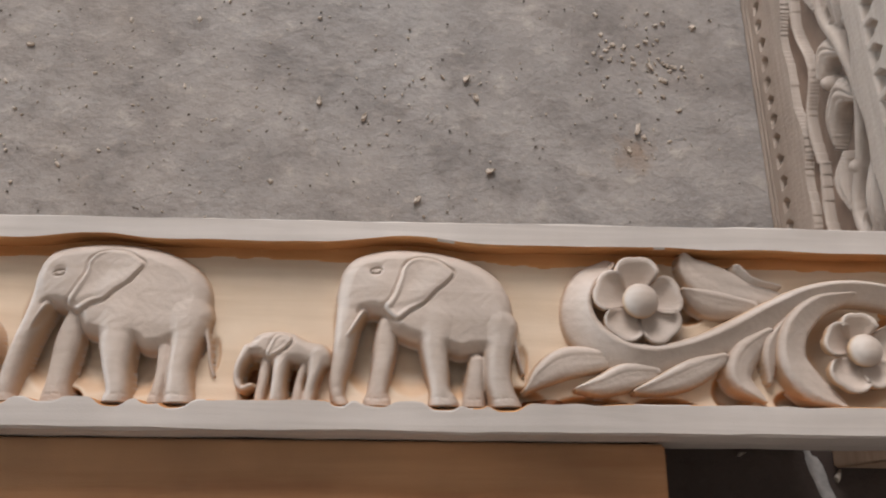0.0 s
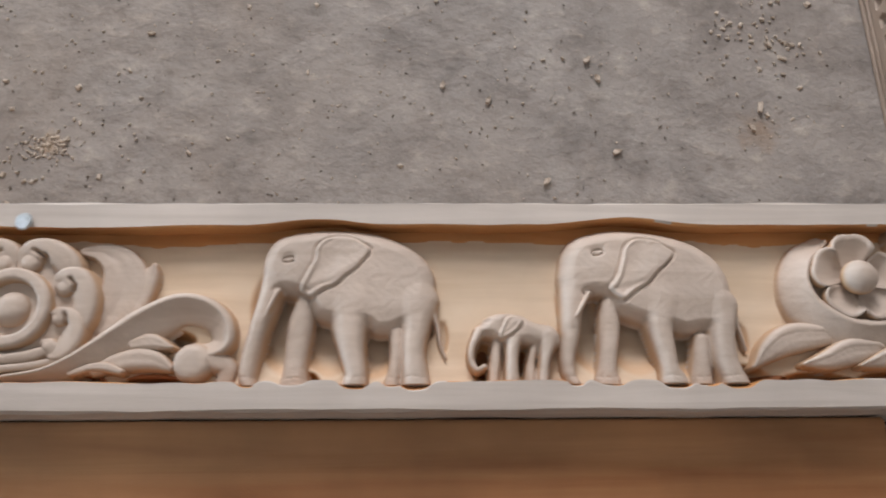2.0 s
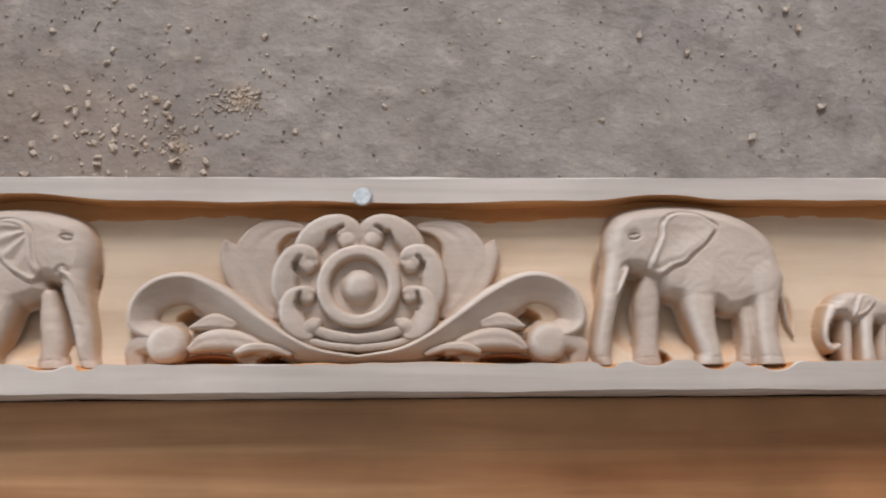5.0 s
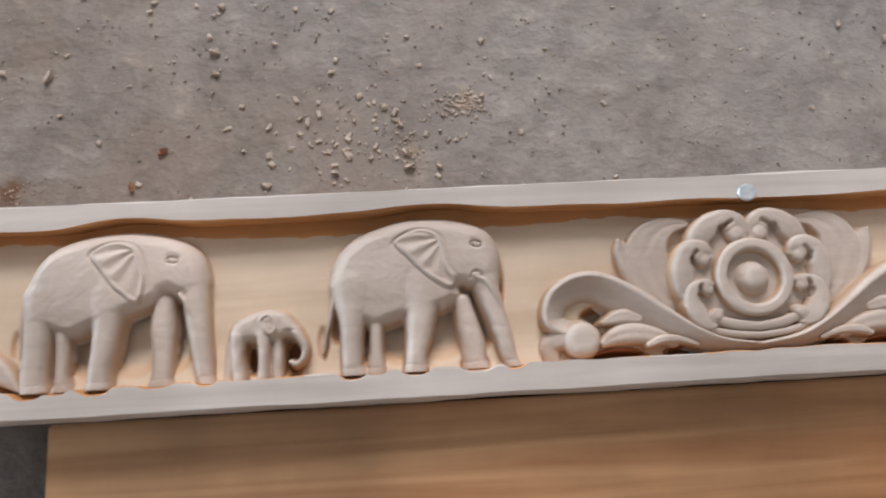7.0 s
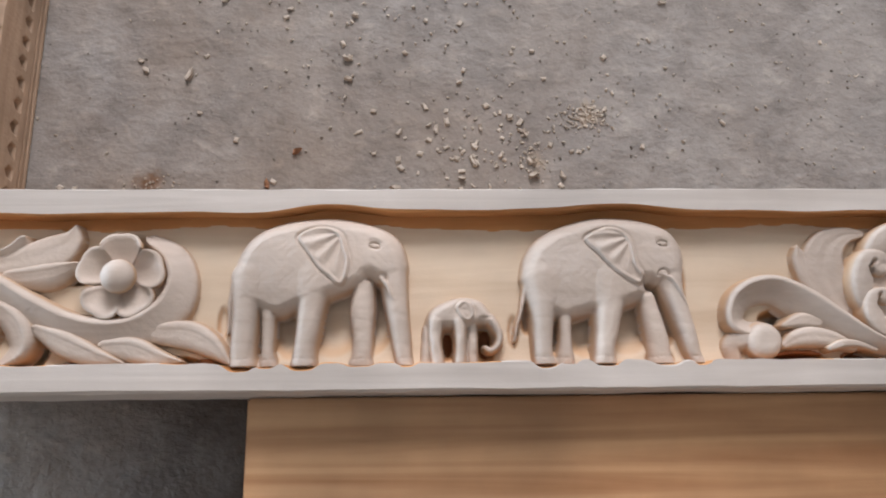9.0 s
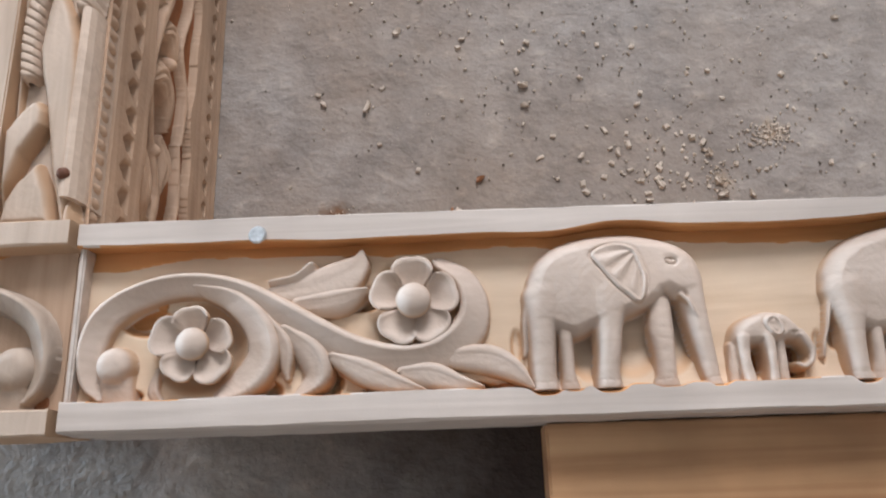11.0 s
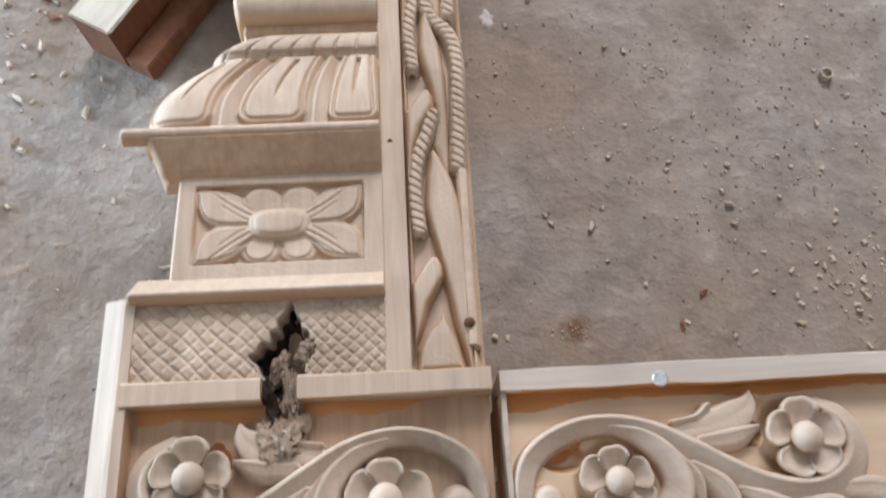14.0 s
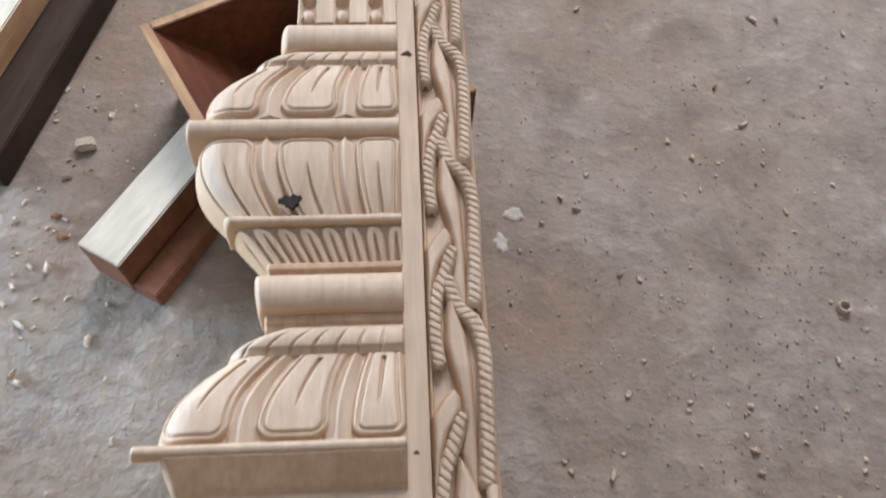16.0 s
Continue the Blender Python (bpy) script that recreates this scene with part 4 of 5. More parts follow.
    relief("volute_stem", lambda X, Y: ridged(X, Y, pts, -1, 0.74), 0.0, 0.157, -0.0545, 0.016, GROUND, CARVED, lotus, 0.0008, m, "long S-shaped volute", flip=sgn < 0)
    relief("volute_ball", lambda X, Y: np.maximum(ell(X, Y, 0.1255, -0.037, 0.0145, 0.0145, 0.0160, 0, 5.0), limb(X, Y, [Q(138, -34, 9, 13), Q(147, -40, 8, 10), Q(146, -52, 7, 7)], 3)), 0.109, 0.158, -0.0545, -0.020, GROUND, CARVED, lotus, 0.0008, m, flip=sgn < 0)
    leaf(lotus, [Q(84, -24, 5, 11), Q(96, -22.5, 7, 13), Q(110, -26, 2, 12)], GROUND, m, sgn < 0, CARVED, "lower_leaf", lean=0.05)
    leaf(lotus, [Q(60, -42, 4, 13), Q(74, -36.5, 7, 14.5), Q(90, -34, 8.5, 15.5), Q(101, -35.5, 7, 15), Q(110, -40, 3.5, 13)], GROUND, m, sgn < 0, CARVED, "lower_leaf", dish=0.15, lean=0.05)
    leaf(lotus, [Q(45, -44, 2.5, 12), Q(58, -40, 3.6, 14), Q(70, -40, 4.2, 16), Q(79, -43, 3, 15)], GROUND, m, sgn < 0, CARVED, "lower_leaf", lean=0.05)
    lobe("bottom_band", [Q(0, -34.5, 3.5, 16), Q(16, -32.5, 3.8, 16), Q(27, -29, 3.5, 15)], Q(0, -34, 0, 0))
    lobe("bottom_band", [Q(0, -40.5, 2.6, 14.5), Q(20, -38.5, 2.8, 14.5), Q(38, -34, 2.6, 13)], Q(0, -40, 0, 0))
    leaf(lotus, [Q(41, 43, 3, 13), Q(54, 42, 7, 14), Q(67, 34, 13, 13.5), Q(72, 18, 17, 11.5), Q(66, 0, 15, 9), Q(58, -12, 9, 7)], GROUND, m, sgn < 0, CARVED, "back_leaf", 0.001, dish=0.42, lean=0.0)
    leaf(lotus, [Q(91, 33, 2, 13.5), Q(88, 24, 8, 12), Q(83, 10, 9, 10), Q(76, -4, 8, 8)], GROUND, m, sgn < 0, CARVED, "back_leaf", dish=0.2)

# ---- plank beside the lintel ----
bench = thing("low_work_bench", "low bench of orange-brown planks with a smooth worn top", "bench")
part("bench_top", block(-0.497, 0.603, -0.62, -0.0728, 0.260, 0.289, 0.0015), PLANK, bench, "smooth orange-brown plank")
# added supports, near black to give the shade under the bench
for x in (-0.36, 0.46):
    part("shade_support", block(x - 0.015, x + 0.015, -0.60, -0.065, 0.0, 0.2595, 0.003), DARK, bench, "added bench support, darkened for the shade below")

# ---- the carved jamb with its pilaster ----
AXIS = -0.912
jamb = thing("carved_jamb", "pale carved wooden door jamb with a half-column and rope border, lying face up", "door frame")
part("jamb_core", block(-1.020, -0.8560, -0.012, 1.70, 0.0, 0.282, 0.002), REVEAL, jamb, "thick brown timber core")
BASE = 0.25


def edge(X, xl, e, drop):
    """Rounding of the left edge: drop at x = xl, nothing from xl + e on."""
    t = np.clip((xl + e - X) / e, 0, 1)
    return -drop * (1 - np.sqrt(np.clip(1 - t * t, 0, 1)))


def course(name, y0, y1, xl0, xl1, height, e=0.02, drop=0.035, bulge=0.0, mat=None, label="", step=0.0011, foot=0.030):
    """One course of the half-column: height(a, f, X, Y) above the base; a runs from the axis to the left edge, f up the course."""
    left = min(xl0, xl1) - abs(bulge)

    def h(X, Y):
        f = (Y - y0) / (y1 - y0)
        xl = xl0 + (xl1 - xl0) * f - bulge * np.sin(np.clip(f, 0, 1) * math.pi)
        a = (AXIS - X) / (AXIS - xl)
        H = height(a, f, X, Y) - BASE + edge(X, xl, e, drop)
        return np.where(X < xl, -0.01, H)
    ob = relief(name, h, left - 0.002, AXIS, y0, y1, BASE, mat or COLUMN, jamb, step, label=label, tooth=0.0001, floor=foot, ends=True)
    return ob


def roll(f, z, hgt):
    return z + hgt * np.sqrt(np.clip(1 - np.square(2 * f - 1), 0, 1))


def petal(a, f, c, half, w, ly, top):
    """A leaf-shaped panel with a raised border; top: its round end is at f = 1, else at f = 0."""
    u = np.abs(a - c) * w
    v = (1 - f if top else f) * ly
    r = half * w * 0.55
    hw = half * w * (1.0 - 0.12 * np.clip(v / ly, 0, 1))
    dx, dy = u - (hw - r), (r + 0.002) - v
    out = np.where((dx > 0) & (dy > 0), np.hypot(dx, dy) - r, np.maximum(u - hw, 0.002 - v))
    d = -out
    body = 0.0078 * np.sqrt(np.clip(d / 0.0040, 0, 1)) - 0.0034 * np.exp(-np.square((d - 0.0060) / 0.0014)) - 0.0005 * np.clip((d - 0.006) / 0.01, 0, 1)
    slit = -0.0050 * np.exp(-np.square(u / (0.0005 + 0.0022 * np.clip(v / ly - 0.36, 0, 1)))) * np.clip((v / ly - 0.36) / 0.12, 0, 1) * (v < ly * 0.96)
    return np.where(d > 0, body + slit, 0)


def petals(a, f, w, ly, top):
    z = np.zeros(a.shape)
    for c, half in ((0.82, 0.150), (0.435, 0.150), (0.105, 0.112)):
        z = np.maximum(z, petal(a, f, c, half, w, ly, top))
    for c in (0.635, 0.262):
        u = np.abs(a - c) * w
        v = (1 - f if top else f) * ly
        wid = 0.0115 * np.clip((v - 0.001) / 0.012, 0, 1) * np.clip(1.2 - v / ly * 0.6, 0, 1) if top else 0.0110 * np.clip(1.15 - v / ly * 0.6, 0, 1)
        z = np.maximum(z, np.where(u < wid, 0.0062 * (1 - u / np.maximum(wid, 1e-5)) + 0.0012, 0))
    return z


# base panel: rims, sloping end and the mirrored scroll
def base_rim(y0, y1, x0, x1, seed):
    part("base_rim", section([(y0, 0.255), (y0, 0.3195), (y0 + 0.0012, 0.3210), (y1 - 0.0012, 0.3210), (y1, 0.3195), (y1, 0.255)], x0, x1, 0.006, 0.0009, seed), COLUMN, jamb)


part("base_ground", block(-1.125, -0.830, -0.066, 0.066, 0.262, GROUND - 0.0035, 0.001), REVEAL, jamb, "brown cut-back ground of the base")
# flat red ellipses that paint the shade between the leaves
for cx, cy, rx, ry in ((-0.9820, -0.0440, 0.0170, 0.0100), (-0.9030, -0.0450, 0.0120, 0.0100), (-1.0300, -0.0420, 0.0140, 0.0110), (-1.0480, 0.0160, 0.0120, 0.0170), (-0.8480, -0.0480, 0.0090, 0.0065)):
    relief("shade_patch", lambda X, Y: np.where(np.hypot((X - cx) / rx, (Y - cy) / ry) + 0.12 * np.sin(X * 420 + cy * 900) * np.sin(Y * 380) < 1, 0.0006, -0.02), cx - rx * 1.1, cx + rx * 1.1, cy - ry * 1.1, cy + ry * 1.1, GROUND - 0.0035, POCKET, jamb, 0.0009, label="dark red patch painted as shade between the leaves", tooth=0.0, floor=-0.004)
# orange strip with the base rim's shade in its colour
relief("shaded_gutter", lambda X, Y: np.where(Y > 0.0475 + 0.0030 * np.sin(X * 52 + 1) + 0.0009 * np.sin(X * 190) + 0.3 * np.clip(X + 0.925, 0, 1), 0.0005, -0.02), -1.114, -0.880, 0.042, 0.0602, GROUND - 0.0035, RECESS, jamb, 0.0012, label="orange cut with painted shade along the rim", tooth=0.0, floor=-0.004)
base_rim(-0.0720, -0.0545, -1.122, -0.8285, 3)
base_rim(0.0600, 0.0790, -1.122, -1.0120, 8)
base_rim(0.0600, 0.0790, -0.9830, -0.8285, 11)
bm = section([(-0.0735, 0.20), (-0.0735, 0.3185), (0.1500, 0.3185), (0.1500, 0.20)], -1.145, -1.1170, 0.004, 0.0006, 4)
for v in bm.verts:
    v.co.z -= max(0.0, (-1.126 - v.co.x)) * (0.5 if v.co.z > 0.25 else 0)
part("end_slope", bm, COLUMN, jamb, "bevelled pale end strip")
scroll(jamb, pose(-0.8275, 0, 0) @ Matrix.Diagonal((-0.985, 1, 1, 1)), WEATHERED, 1.18, rise=-6.5, slim=0.90)


def lattice(X, Y):
    fine = X > -0.985
    p = np.where(fine, 0.0118, 0.0152)
    u, v = (X + Y * 1.06) / p + 0.08 * np.sin(X * 130), (X - Y * 1.06) / p + 0.08 * np.sin(Y * 150 + 1)
    cu, cv = np.abs(u - np.round(u)), np.abs(v - np.round(v))
    z = 0.0615 - 0.0017 * np.maximum(np.exp(-np.square(cu / 0.13)), np.where(fine, 0.85, 0.65) * np.exp(-np.square(cv / 0.13))) - 0.0008 * (v - np.floor(v)) + 0.0060 * np.sqrt(np.clip(1 - np.square((Y - 0.112) / 0.036), 0, 1))
    knot = inside(X, Y, KNOT) + 0.0025 * np.sin(X * 420) * np.sin(Y * 310)
    return z - 0.055 * np.clip(knot / 0.003, 0, 1)


KNOT = [(-0.990, 0.146), (-0.984, 0.125), (-0.972, 0.108), (-0.975, 0.088), (-0.985, 0.060), (-0.982, 0.030), (-1.000, 0.028), (-1.006, 0.055), (-1.012, 0.082), (-1.022, 0.098), (-1.006, 0.112), (-0.997, 0.130)]
relief("diamond_lattice", lattice, -1.118, AXIS, 0.078, 0.146, BASE, WEATHERED, jamb, 0.0008, label="panel of cut diamond lattice", tooth=0.0002, ends=True)


def knot_fill(X, Y):
    d = inside(X, Y, KNOT) + 0.0025 * np.sin(X * 420) * np.sin(Y * 310)
    z = 0.046 - 0.016 * np.clip(d / 0.006, 0, 1) + 0.0030 * np.sin(X * 330 + 2 * np.sin(Y * 160)) * np.sin(Y * 140 + 2 * np.sin(X * 210))
    z = z + 0.016 * np.clip((0.088 - Y) / 0.010, 0, 1)
    return np.where(d > -0.003, z, -0.02)


relief("rotten_knot", knot_fill, -1.030, -0.965, 0.026, 0.150, BASE, ROT, jamb, 0.0009, label="black rotten knot hole with crumbling edges", tooth=0.0)

rng = random.Random(41)


def torn(x, y, z, sx, sy, sz, turn):
    """A torn chunk of dead wood left in the hole: a split, uneven lump."""
    bm = bmesh.new()
    bmesh.ops.create_icosphere(bm, subdivisions=4, radius=1.0)
    off = rng.uniform(0, 50)
    for v in bm.verts:
        d = v.co.normalized()
        r = 1 + 0.40 * noise.noise(d * 1.7 + Vector((off, 0, 0))) + 0.34 * noise.noise(Vector((d.x * 7, d.y * 1.8, d.z * 5 + off))) + 0.20 * noise.noise(Vector((d.x * 19, d.y * 6, d.z * 13 + off)))
        q = d * r
        v.co = Matrix.Rotation(radians(turn), 3, "Z") @ Vector((q.x * sx, q.y * sy, q.z * sz)) + Vector((x, y, z))
    part("torn_chunk", bm, DEADWOOD, jamb)


for x, y, z, sx, sy, sz, turn in ((-0.9735, 0.1000, 0.304, 0.0085, 0.0120, 0.0110, -14), (-0.9890, 0.0620, 0.300, 0.0060, 0.0220, 0.0120, 6), (-1.0010, 0.0880, 0.297, 0.0050, 0.0130, 0.0120, -20),
                                  (-0.9975, 0.0285, 0.306, 0.0130, 0.0150, 0.0110, 15), (-0.9850, 0.0350, 0.303, 0.0070, 0.0130, 0.0100, -25), (-1.0080, 0.0380, 0.300, 0.0060, 0.0110, 0.0090, 30)):
    torn(x, y, z + 0.002, sx * 1.35, sy * 1.15, sz, turn)

course("lattice_cap", 0.1440, 0.1660, -1.1260, -1.1220, lambda a, f, X, Y: 0.3170 + 0.0120 * np.sin(np.clip(f * 4.0, 0, 1) * math.pi * 0.5) - 0.0130 * np.clip((f - 0.3) / 0.7, 0, 1), e=0.006, drop=0.02, label="light rounded cap moulding")


def flower_panel(a, f, X, Y):
    cx, cy = -1.0015, 0.2135
    z = np.full(X.shape, 0.3170)
    d = inside(X, Y, [(-1.0755, 0.1775), (-0.9280, 0.1775), (-0.9280, 0.2515), (-1.0755, 0.2515)])
    ins = np.clip(d / 0.0015, 0, 1)
    z = z - 0.0075 * ins
    u, v = np.abs(X - cx), Y - cy
    sv = np.where(v > 0, v, -v)
    d2 = inside(u, sv, [(0.010, 0.0060), (0.022, -0.0030), (0.042, -0.0030), (0.055, -0.0012), (0.064, 0.0035), (0.0695, 0.0100), (0.0725, 0.0180), (0.0736, 0.0270), (0.0738, 0.0368), (0.0650, 0.0366), (0.0560, 0.0356), (0.0460, 0.0340), (0.0370, 0.0300), (0.0270, 0.0210), (0.0190, 0.0140)])
    rib = np.abs((u - 0.020) * 0.42 + 4.5 * np.square(u - 0.020) - (sv - 0.0060) * 0.90)
    cl = np.where(d2 > 0, 0.0080 * np.sqrt(np.clip(d2 / 0.0050, 0, 1)) - 0.0018 * np.exp(-np.square((d2 - 0.0042) / 0.0010)) - 0.0016 * np.exp(-np.square(rib / 0.0011)) * (u < 0.058) - 0.0012 * np.exp(-np.square((rib - 0.0055) / 0.0010)) * (u < 0.050), 0)
    d3 = np.maximum(inside(u, sv, [(-0.0022, 0.0), (-0.0022, 0.0250), (0.0320, 0.0270), (0.0330, 0.0180), (0.0220, 0.0)]), 0.0160 * (1 - np.hypot((u - 0.0165) / 0.0184, (sv - 0.0220) / 0.0158)))
    sm = np.where(d3 > 0, 0.0072 * np.power(np.clip(d3 / 0.0062, 0, 1), 0.6) - 0.0024 * np.clip((0.034 - sv) / 0.020, 0, 1) - 0.0012 * np.exp(-np.square((d3 - 0.0048) / 0.0011)), 0)
    e = np.power(np.power(np.abs(X - cx) / 0.0282, 2.7) + np.power(np.abs(v) / 0.0148, 2.7), 1 / 2.7)
    ov = dome(e, 0.0128, 5.0) - 0.0014 * np.exp(-np.square((e - 0.78) / 0.07))
    pat = np.maximum(np.maximum(cl, sm), ov)
    return np.where(ins >= 1, z + np.clip(pat, 0, 1), z)


course("flower_panel", 0.1640, 0.2600, -1.0960, -1.0940, flower_panel, e=0.006, drop=0.03, label="framed panel with a carved eight-petalled flower", step=0.0008)
# the cornice takes browner reveal wood, so its shade is in the colour
course("cornice", 0.2560, 0.2880, -1.1080, -1.1180, lambda a, f, X, Y: 0.3140 + 0.024 * f + 0.004 * np.clip((f - 0.1) * 6, 0, 1), e=0.010, drop=0.03, mat=REVEAL, label="plain sloping cornice", foot=0.045)
course("cornice_fillet", 0.2875, 0.2985, -1.1370, -1.1370, lambda a, f, X, Y: roll(f, 0.3375, 0.007), e=0.004, drop=0.008, foot=0.078)
course("lower_cushion", 0.2980, 0.3790, -1.1300, -1.0800, lambda a, f, X, Y: 0.3150 + 0.0160 * np.cos(np.clip(f, 0, 1) * 1.45) + petals(a, f, 0.215 - 0.05 * f, 0.081, False), e=0.040, drop=0.045, bulge=0.016, label="cushion course carved with long petals", step=0.0009)


def beads(n, z):
    return lambda a, f, X, Y: z + 0.006 * np.sin(np.clip(f * 1.05, 0, 1) * math.pi) ** 0.6 * (0.25 + 0.75 * np.clip(np.abs(np.sin(a * n * math.pi)) * 4.0, 0, 1)) - 0.003 * (f < 0.28)


course("bead_course", 0.3790, 0.4075, -1.0800, -1.0400, beads(8, 0.3200), e=0.03, drop=0.04, bulge=0.008, label="ring course cut into flat beads")
course("lower_fillet", 0.4070, 0.4220, -1.0430, -1.0430, lambda a, f, X, Y: 0.3120 + 0.004 * (f > 0.45), mat=REVEAL, e=0.004, drop=0.02)
course("fat_roll", 0.4220, 0.4620, -1.0480, -1.0540, lambda a, f, X, Y: roll(f, 0.3160, 0.0170), e=0.007, drop=0.02, label="smooth half-round roll")
course("upper_fillet", 0.4620, 0.4760, -1.0440, -1.0440, lambda a, f, X, Y: 0.3120 + 0.005 * (f > 0.5), mat=REVEAL, e=0.004, drop=0.02)
def tongues(a, f, X, Y):
    """A row of small hanging tongues, round at the top, each with a slit that widens downwards."""
    t = (a * 7.6 + 0.25) % 1.0 - 0.5
    top = f + 0.30 * np.square(t / 0.46) ** 1.5
    body = 0.0058 * np.sqrt(np.clip(1 - np.power(np.abs(t) / 0.46, 4), 0, 1)) * np.clip((1.02 - top) / 0.10, 0, 1)
    slit = 0.0050 * np.exp(-np.square(t / (0.045 + 0.09 * np.clip(0.75 - f, 0, 1)))) * np.clip((0.80 - f) / 0.15, 0, 1)
    return 0.3070 + 0.0140 * np.clip(f, 0, 1) + np.maximum(body - slit, 0)


course("petal_course", 0.4760, 0.5130, -1.0500, -1.0820, tongues, e=0.02, drop=0.04, label="small hanging tongues under the bowl", step=0.0007)
course("bowl_ring", 0.5130, 0.5230, -1.0860, -1.0900, lambda a, f, X, Y: roll(f, 0.3270, 0.005), e=0.010, drop=0.03)
course("petal_bowl", 0.5230, 0.6170, -1.0900, -1.1270, lambda a, f, X, Y: 0.3160 + 0.0130 * np.sin(np.clip(f, 0, 1) * 2.0) + petals(a, f, 0.178 + 0.037 * f, 0.094, True), e=0.040, drop=0.045, bulge=0.016, label="bowl course carved with broad petals", step=0.0009)
course("belt_roll", 0.6170, 0.6410, -1.1340, -1.1340, lambda a, f, X, Y: roll(f, 0.3260, 0.0130), e=0.006, drop=0.02, label="smooth belt roll")
course("upper_cushion", 0.6410, 0.7210, -1.1260, -1.0840, lambda a, f, X, Y: 0.3150 + 0.0155 * np.cos(np.clip(f, 0, 1) * 1.45) + petals(a, f, 0.214 - 0.042 * f, 0.080, False), e=0.040, drop=0.045, bulge=0.016, label="cushion course carved with long petals", step=0.0009)
course("bead_course", 0.7210, 0.7460, -1.0840, -1.0440, beads(8, 0.3200), e=0.03, drop=0.04, bulge=0.006, label="ring course cut into flat beads")
course("neck_roll", 0.7460, 0.7860, -1.0460, -1.0460, lambda a, f, X, Y: roll(f, 0.3160, 0.0150), e=0.012, drop=0.03, label="smooth neck roll")


def reeds(a, f, X, Y):
    s = (a * 3.0 + 0.12) % 1.0
    flat = 0.3250 - 0.010 * ((s > 0.52) & (s < 0.98))
    y = (Y - 0.786) % 0.034
    ball = 0.012 * np.sqrt(np.clip(1 - np.square((s - 0.75) / 0.21) - np.square((y - 0.012) / 0.0125), 0, 1))
    return np.maximum(flat, 0.3150 + ball)


course("reeded_shaft", 0.7860, 1.3000, -1.0290, -1.0290, reeds, e=0.004, drop=0.03, label="reeded column shaft with balls between the reeds", step=0.0014)
bm = block(AXIS - 0.0005, -0.8915, 0.0755, 1.60, 0.26, 0.3172, 0.0012)
part("stile", bm, COLUMN, jamb, "plain square stile")

# rope border
part("border_ground", block(-0.8918, -0.8380, 0.0755, 1.60, 0.262, 0.2990, 0.001), COLUMN, jamb)


def bent_band(name, poly, y, height, lo, soft=0.008, tilt=0.0):
    """A plain overlapping band of the braid, rounded towards its outline."""
    pts = [(px, py + y) for px, py in poly]
    xs, ys = [p[0] for p in pts], [p[1] for p in pts]
    top, bot = max(ys), min(ys)

    def h(X, Y):
        d = inside(X, Y, pts)
        g = np.clip((Y - bot) / (top - bot), 0, 1)
        hh = lo + (height - lo) * np.clip(g * 1.7, 0, 1)
        body = hh * np.power(np.clip(1 - np.power(1 - np.clip(d / soft, 0, 1), 2.4), 0, 1), 0.6)
        return np.where(d > 0, body + tilt * (X - xs[0]), d * 3)
    return relief(name, h, max(min(xs) - 0.001, -0.8925), max(xs) + 0.001, max(bot, 0.0770), top + 0.001, 0.2945, COLUMN, jamb, 0.0008)


def twist(pts, w, y):
    """A laid rope: a round strand with slanted cuts along the line pts."""
    rows = spline([(px, py, 0) for px, py in pts], 12)
    run = [0.0]
    for p, q in zip(rows, rows[1:]):
        run.append(run[-1] + math.hypot(q[0] - p[0], q[1] - p[1]))
    n = int(run[-1] / 0.0078) + 1
    at = np.linspace(0, run[-1], n)
    pick = [np.array((np.interp(s, run, [r[0] for r in rows]), np.interp(s, run, [r[1] for r in rows]))) for s in at]

    def h(X, Y):
        H = limb(X, Y - y, [(px, py, w * 1.12, 0.0205) for px, py in pts], 4.2)
        for i, p in enumerate(pick):
            q = pick[min(i + 1, n - 1)] - pick[max(i - 1, 0)]
            ang = math.atan2(q[1], q[0]) + radians(62)
            u, v = X - p[0], Y - y - p[1]
            across, along = -u * math.sin(ang) + v * math.cos(ang), u * math.cos(ang) + v * math.sin(ang)
            H = H - np.where((H > 0) & (np.abs(along) < w * 1.25), 0.0026 * np.exp(-np.square(across / 0.0008)), 0)
        return H
    xs, ys = [p[0] for p in pts], [p[1] for p in pts]
    relief("rope_edge", h, min(xs) - w * 1.3, max(xs) + w * 1.3, y + min(ys) - w, y + max(ys) + w, 0.2945, ROPE, jamb, 0.0007)


BAND = [(-0.8915, -0.200), (-0.8915, -0.026), (-0.8815, -0.010), (-0.8725, -0.0005), (-0.8655, 0.001), (-0.8605, -0.009), (-0.8605, -0.021), (-0.8655, -0.030), (-0.8745, -0.045), (-0.8805, -0.065), (-0.8840, -0.087), (-0.8855, -0.120), (-0.8850, -0.200)]
BLADE = [(-0.8655, -0.059), (-0.8580, -0.071), (-0.8490, -0.092), (-0.8425, -0.117), (-0.8390, -0.148), (-0.8385, -0.184), (-0.8385, -0.275), (-0.8440, -0.270), (-0.8560, -0.226), (-0.8610, -0.197), (-0.8665, -0.167), (-0.8715, -0.147), (-0.8755, -0.125), (-0.8735, -0.093), (-0.8700, -0.070)]
